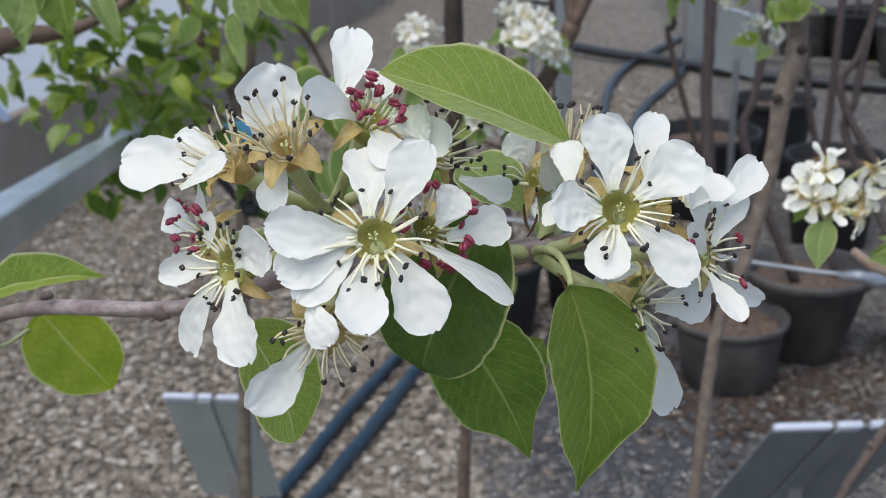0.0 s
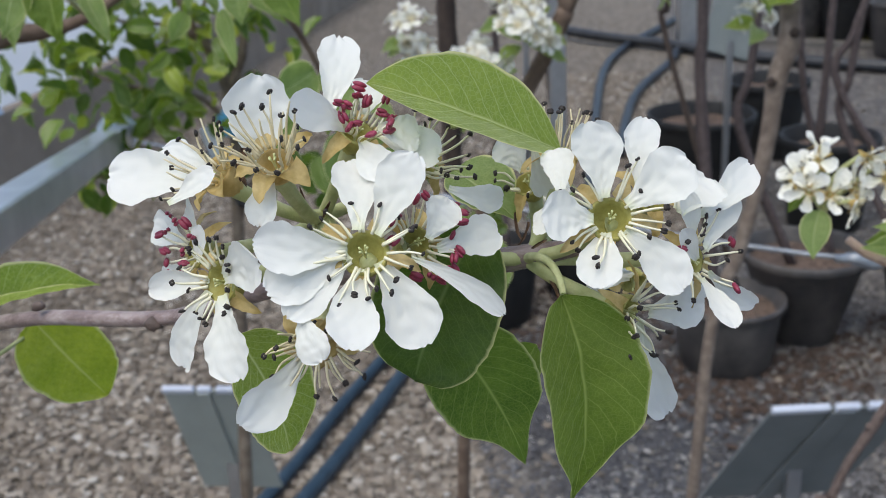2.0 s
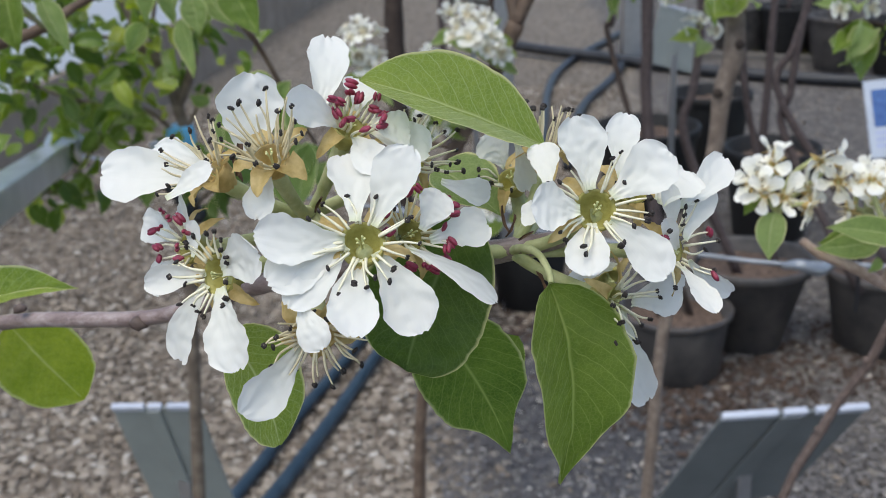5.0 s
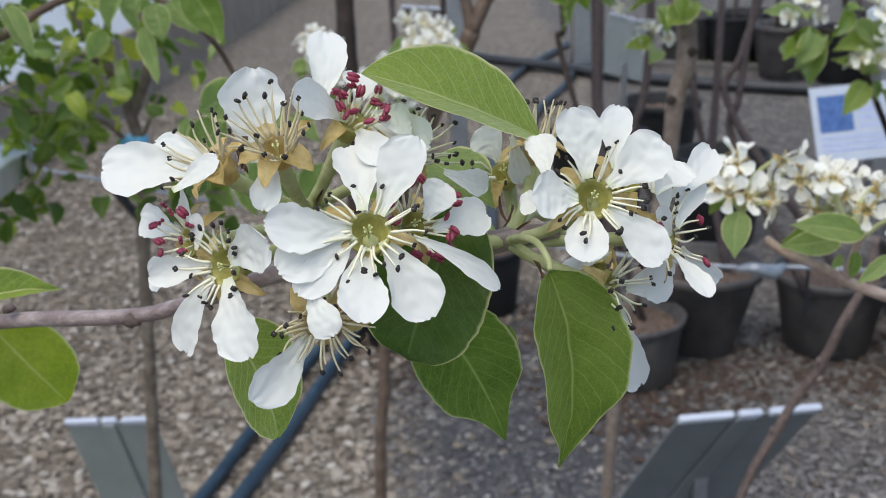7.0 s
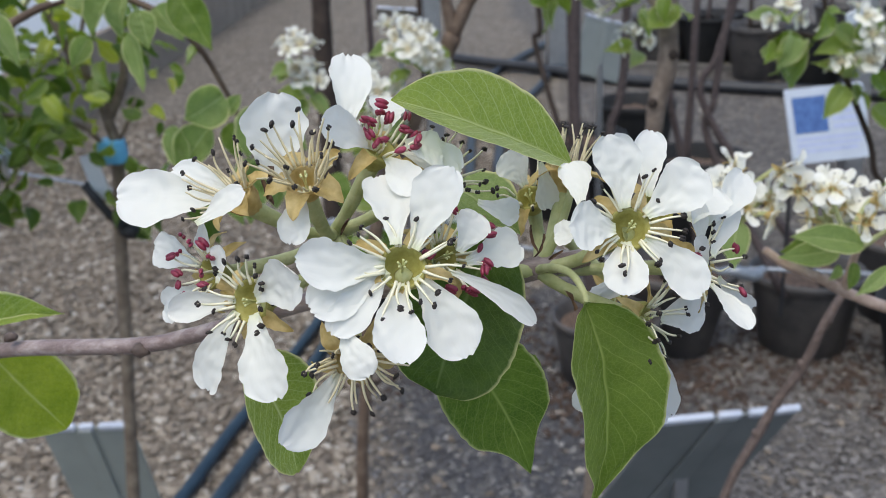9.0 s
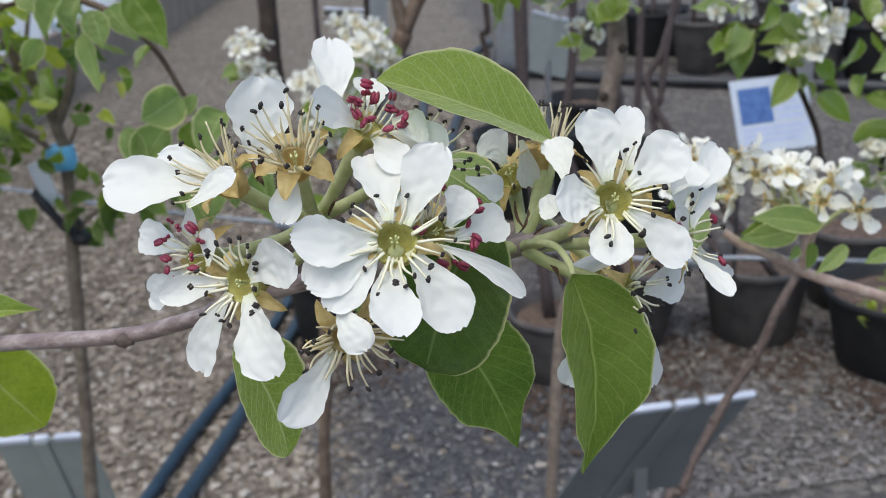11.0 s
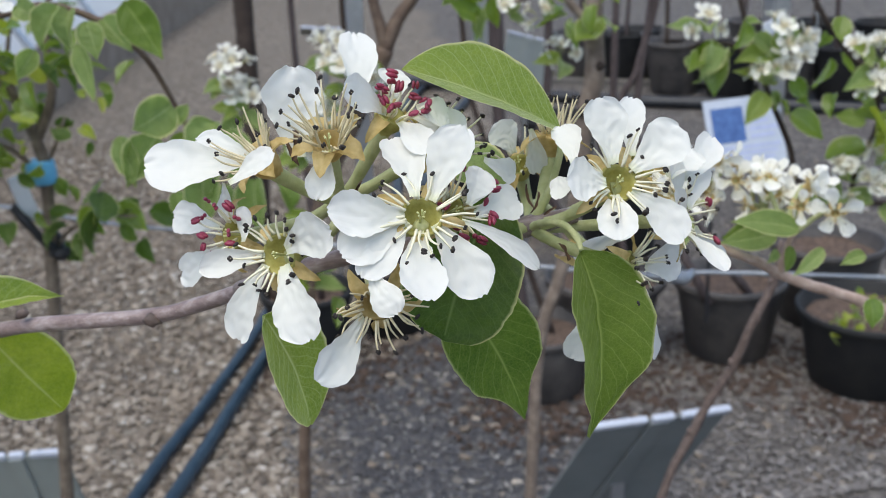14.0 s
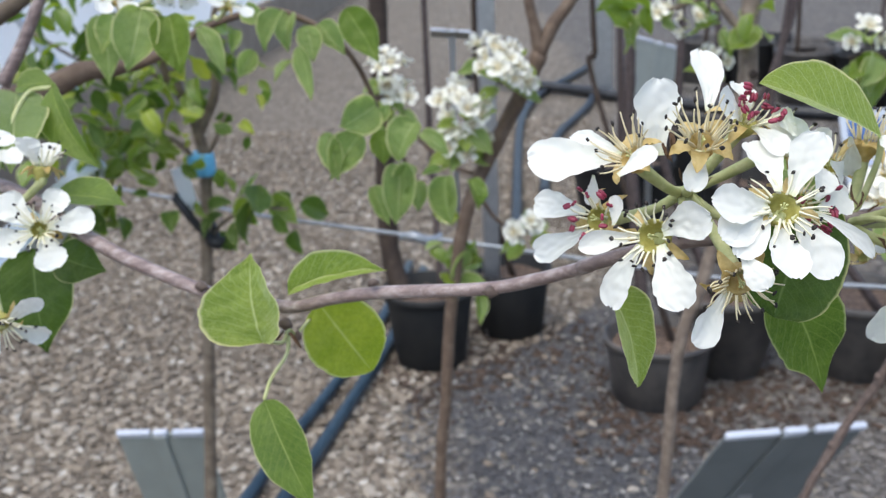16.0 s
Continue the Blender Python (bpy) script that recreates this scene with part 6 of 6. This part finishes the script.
# low weeds along the kerb
bm = bmesh.new()
rnd = random.Random(77)
for _ in range(900):
    u = rnd.random()
    c = k0.lerp(k1, u) + Vector((rnd.gauss(0, 0.05), rnd.gauss(0.25, 0.10), 0))
    h = rnd.uniform(0.03, 0.11)
    a = rnd.uniform(0, 6.28)
    d = Vector((math.cos(a), math.sin(a), 0)) * 0.006
    tip = c + Vector((rnd.gauss(0, 0.03), rnd.gauss(0, 0.03), h))
    bm.faces.new([bm.verts.new(c - d), bm.verts.new(c + d), bm.verts.new(tip)])
tagged(part("weeds", bm, plain("dry_weed", (0.10, 0.10, 0.03), (0.22, 0.19, 0.08), 12, 0.8), None, "", False), "sparse dry weeds along the concrete kerb", "weeds", kind="stuff")

# ---- the near pear on the other side: stem, branch and blossom clusters ----
STEM_F = [(0.355, 1.08, -0.02), (0.37, 1.07, 0.45), (0.3881, 1.0200, 0.9229), (0.4090, 1.0200, 0.9660), (0.4260, 1.0200, 1.0128), (0.4483, 1.0200, 1.0540), (0.4649, 1.0200, 1.0881), (0.4910, 1.0100, 1.1412), (0.5056, 1.0000, 1.1947), (0.5278, 1.0000, 1.2390), (0.5345, 1.0000, 1.2895)]
tree_f = young_tree("pear_tree", (0.36, 1.08, 0), STEM_F,
                    [0.0075, 0.0070, 0.0058, 0.0054, 0.0052, 0.0058, 0.0050, 0.0055, 0.0048, 0.0046, 0.0035], BARK_STEM, "crooked brown pear sapling stem with small buds", (), 33)
for k, i in enumerate((3, 5, 6, 7, 8, 9)):
    c = Vector(STEM_F[i])
    bm = bmesh.new()
    blob(bm, c - tree_f.location + Vector((0.005 * (-1) ** k, -0.002, 0.004)), 0.0036, 0.9, 0.9, 1.5, None, 8, 0.3, k)
    part("bud", bm, BARK_STEM, tree_f)
tree_e = young_tree("pear_tree", (0.62, 0.48, 0), [(0.62, 0.48, -0.02), (0.61, 0.48, 0.7), (0.59, 0.48, 1.2), (0.2646, 0.3499, 1.4766), (0.56, 0.48, 1.6)],
                    [0.014, 0.013, 0.010, 0.008, 0.005], BARK_GREY, "pear tree with a flowering branch of white clusters",
                    [([(0.1386, 0.3499, 1.5394), (0.1462, 0.3499, 1.5335), (0.1595, 0.3499, 1.5272), (0.1723, 0.3536, 1.5188), (0.1846, 0.3499, 1.5138), (0.2023, 0.3499, 1.5067), (0.2227, 0.3499, 1.4970), (0.2646, 0.3499, 1.4766)], [0.0015, 0.0018, 0.0020, 0.0022, 0.0023, 0.0024, 0.0026, 0.0032]),
                     ([(0.1723, 0.3536, 1.5188), (0.1728, 0.3499, 1.5307), (0.1737, 0.3462, 1.5420)], [0.0017, 0.0015, 0.0014])], 34)
for o in tree_e.children:
    if o.name.startswith("limb"):
        o.data.materials[0] = BARK_PINK


def near_cluster(parent, spots, seed):
    """Blossoms with all their parts, on short stalks from one spur."""
    for k, (c, root, n, wide) in enumerate(spots):
        rnd = random.Random(seed * 10 + k)
        a0 = rnd.uniform(0, 72)
        wide *= rnd.uniform(0.92, 1.22)
        shut = rnd.uniform(-12, 30)
        pet = [(a0 + 72 * i + rnd.uniform(-16, 16), wide * rnd.uniform(0.82, 1.12), wide * rnd.uniform(0.48, 0.70), shut + rnd.uniform(-22, 26)) for i in range(5 if k % 4 != 3 else 3)]
        c = Vector(c) + Vector((rnd.gauss(0, 0.003), rnd.gauss(0, 0.003), rnd.gauss(0, 0.003)))
        n = Vector(n) + Vector((rnd.gauss(0, 0.45), rnd.gauss(0, 0.30), rnd.gauss(0, 0.45)))
        blossom(parent, c, n, pet, 12, 0.0, True, root, 0.6, 0.74, seed * 7 + k, lens=(3.4, 5.6), reflex=0.2, cup_mat=SEPAL, petal_mat=PETAL_CREAM)


ROOT1, ROOT2, ROOT3 = (0.1316, 0.3565, 1.5479), (0.1616, 0.3527, 1.5447), (0.1658, 0.3322, 1.5439)
near_cluster(tree_e, [
    ((0.1187, 0.3599, 1.5631), ROOT1, (-0.5, -0.6, 0.6), 8.4), ((0.1314, 0.3622, 1.5637), ROOT1, (0.0, -0.4, 0.9), 8.4), ((0.1411, 0.3608, 1.5623), ROOT1, (0.5, -0.5, 0.7), 8.4),
    ((0.1309, 0.3504, 1.5574), ROOT1, (0.1, -0.9, 0.2), 8.4), ((0.1224, 0.3542, 1.5570), ROOT1, (-0.4, -0.8, 0.1), 7.8), ((0.1404, 0.3506, 1.5514), ROOT1, (0.6, -0.7, -0.1), 7.8), ((0.1471, 0.3610, 1.5553), ROOT1, (0.7, -0.5, 0.4), 7.8)], 5)
near_cluster(tree_e, [
    ((0.1544, 0.3584, 1.5588), ROOT2, (-0.5, -0.5, 0.7), 8.4), ((0.1637, 0.3578, 1.5594), ROOT2, (0.0, -0.5, 0.8), 8.4), ((0.1724, 0.3526, 1.5560), ROOT2, (0.4, -0.7, 0.5), 8.4),
    ((0.1550, 0.3469, 1.5535), ROOT2, (-0.2, -0.9, 0.2), 7.8), ((0.1734, 0.3468, 1.5491), ROOT2, (0.3, -0.9, -0.1), 8.4), ((0.1681, 0.3538, 1.5494), ROOT2, (0.2, -0.8, 0.1), 7.8), ((0.1814, 0.3563, 1.5597), ROOT2, (0.6, -0.5, 0.6), 7.8)], 6)
near_cluster(tree_e, [
    ((0.1748, 0.3234, 1.5509), ROOT3, (0.5, -0.8, 0.1), 9.8), ((0.1633, 0.3355, 1.5605), ROOT3, (-0.1, -0.5, 0.8), 8.4), ((0.1732, 0.3331, 1.5590), ROOT3, (0.3, -0.6, 0.7), 8.4)], 7)
near_cluster(tree_e, [
    ((0.1240, 0.3676, 1.5682), ROOT1, (-0.3, -0.6, 0.8), 7.4), ((0.1397, 0.3689, 1.5668), ROOT1, (0.3, -0.5, 0.9), 7.4), ((0.1240, 0.3497, 1.5624), ROOT1, (-0.1, -0.9, 0.5), 7.0), ((0.1519, 0.3658, 1.5613), ROOT1, (0.6, -0.6, 0.6), 7.4),
    ((0.1616, 0.3656, 1.5629), ROOT2, (-0.1, -0.5, 0.9), 7.4), ((0.1730, 0.3637, 1.5605), ROOT2, (0.2, -0.5, 0.9), 7.4), ((0.1599, 0.3446, 1.5571), ROOT2, (0.0, -0.9, 0.4), 7.0), ((0.1646, 0.3272, 1.5563), ROOT3, (0.1, -0.8, 0.5), 7.4)], 11)
SPRAY = [
    ((0.1274, 0.3486, 1.5512), (0.1234, 0.3404, 1.5362), 0.64, LEAF_PALE), ((0.1631, 0.3416, 1.5407), (0.1390, 0.3402, 1.5398), 0.42, LEAF_PALE), ((0.1632, 0.3508, 1.5398), (0.1436, 0.3488, 1.5383), 0.5, LEAF),
    ((0.1293, 0.3653, 1.5543), (0.1202, 0.3602, 1.5465), 0.6, LEAF), ((0.1640, 0.3422, 1.5339), (0.1596, 0.3410, 1.5292), 0.7, LEAF_PALE), ((0.1693, 0.3421, 1.5347), (0.1664, 0.3389, 1.5251), 0.6, LEAF),
    ((0.1640, 0.3272, 1.5468), (0.1385, 0.3305, 1.5510), 0.42, LEAF_PALE), ((0.1737, 0.3255, 1.5386), (0.1614, 0.3246, 1.5295), 0.4, LEAF_PALE),
    ((0.1785, 0.3066, 1.5421), (0.1694, 0.3072, 1.5389), 0.6, LEAF_PALE), ((0.1719, 0.2913, 1.5320), (0.1712, 0.2879, 1.5222), 0.8, LEAF_FAR),
]
for k, (q0, q1, wid, mt) in enumerate(SPRAY):
    rnd = random.Random(700 + k)
    add_leaf(tree_e, q0, q1, (rnd.uniform(-0.4, 0.4), -0.8, rnd.uniform(0.2, 0.6)), (Vector(q1) - Vector(q0)).length * wid, rnd.uniform(12, 28), rnd.uniform(-30, -8), 0.0, 0.06, 200 + k, mt)

# ---- a further pear whose limb reaches in from the side ----
tree_d = young_tree("pear_tree", (1.25, 1.25, 0), [(1.25, 1.25, -0.02), (1.24, 1.24, 0.6), (1.20, 1.22, 1.0), (1.10, 1.18, 1.22)], [0.016, 0.015, 0.013, 0.010], BARK_DARK, "flowering pear with a thin dark limb and white clusters",
                    [([(1.10, 1.18, 1.22), (0.6956, 1.1200, 1.2836), (0.6106, 1.1000, 1.3193), (0.5878, 1.0900, 1.3681), (0.5547, 1.0800, 1.4286), (0.5355, 1.0800, 1.4742), (0.5166, 1.0800, 1.5245), (0.5014, 1.0800, 1.5786)], [0.007, 0.0042, 0.0036, 0.0034, 0.0033, 0.0032, 0.003, 0.0025]),
                     ([(0.5430, 1.0800, 1.4581), (0.5065, 1.0700, 1.4902), (0.4734, 1.0700, 1.4989), (0.4509, 1.0700, 1.4947)], [0.003, 0.0028, 0.0025, 0.002]),
                     ([(1.10, 1.18, 1.22), (0.7819, 1.2000, 1.4086), (0.7064, 1.2000, 1.4711), (0.6646, 1.2000, 1.5284)], [0.007, 0.005, 0.004, 0.003])], 44)
flower_head(tree_d, (0.5474, 1.0600, 1.4942), 0.028, 13, 51, 0.0125, 5, 0.04)
flower_head(tree_d, (0.5426, 1.0600, 1.4580), 0.024, 11, 52, 0.0125, 5, 0.04)
flower_head(tree_d, (0.5707, 1.0700, 1.4727), 0.020, 8, 53, 0.0125, 2, 0.04)
flower_head(tree_d, (0.4723, 1.0800, 1.5158), 0.018, 6, 54, 0.012, 2, 0.04)
leafy(tree_d, [(0.5070, 1.0600, 1.5153), (0.4754, 1.0600, 1.4940), (0.4497, 1.0600, 1.4901)], 12, 0.045, 0.010, (LEAF_FAR, LEAF_FAR, LEAF_PALE), 55)
leafy(tree_d, [(0.5691, 1.0700, 1.4417), (0.5802, 1.0700, 1.4281)], 4, 0.04, 0.008, (LEAF_FAR,), 56)
leafy(tree_d, [(0.7219, 1.2000, 1.4699), (0.7360, 1.2000, 1.3911), (0.7213, 1.2000, 1.3780)], 9, 0.04, 0.02, (LEAF_FAR, LEAF), 57)

add_stalk(tree_d, "limb", [(0.6956, 1.1200, 1.2836), (0.6700, 1.0850, 1.3300), (0.6900, 1.0800, 1.3900), (0.6780, 1.0750, 1.4600)], [0.0036, 0.0030, 0.0026, 0.0020], BARK_DARK, 7)
for k, (q, r, c, lf) in enumerate((((0.676, 1.07, 1.466), 0.030, 17, 4), ((0.682, 1.06, 1.430), 0.028, 15, 3), ((0.652, 1.07, 1.328), 0.026, 14, 3), ((0.690, 1.06, 1.318), 0.030, 17, 4), ((0.694, 1.08, 1.345), 0.024, 10, 3))):
    flower_head(tree_d, q, r, c, 61 + k, 0.0122, lf, 0.045)
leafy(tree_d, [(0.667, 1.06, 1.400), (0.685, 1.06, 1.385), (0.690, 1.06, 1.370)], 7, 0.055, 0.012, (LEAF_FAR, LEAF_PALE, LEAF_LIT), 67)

# white tags hanging in the row behind
for k, (q, w, h) in enumerate((((0.6195, 1.2100, 1.4986), 0.030, 0.018), ((0.6713, 1.2000, 1.4841), 0.024, 0.032))):
    t = holder("plant_tag", q, "white plastic tag hanging from a twig", "label", "white plant tags")
    bm = bmesh.new()
    box(bm, (-w / 2, -0.001, -h), (w / 2, 0.001, 0), 0.0008)
    bm.transform(Euler((radians(8), radians(-18 + 30 * k), radians(15))).to_matrix().to_4x4())
    part("card", bm, LABEL_WHITE, t, "", False)
    bm = bmesh.new()
    tube(bm, [Vector((0, 0, -0.004)), Vector((0.004, 0, 0.01)), Vector((0.0, 0, 0.022 if k else 0.075))], [0.0012, 0.001, 0.001], 5)
    part("string", bm, WIRE, t)

# far cluster on the tied row, left of the sapling
flower_head(tree_b, (-0.0348, 1.2400, 1.4769), 0.026, 11, 37, 0.0125, 5)
flower_head(tree_b, (-0.0296, 1.2400, 1.4459), 0.024, 9, 38, 0.0120, 5)
add_stalk(tree_b, "limb", [(0.0648, 1.1900, 1.3582), (0.0272, 1.2200, 1.3670), (-0.0110, 1.2400, 1.4068), (-0.0291, 1.2400, 1.4562)], [0.003, 0.0026, 0.0022, 0.002], BARK_RED, 6)
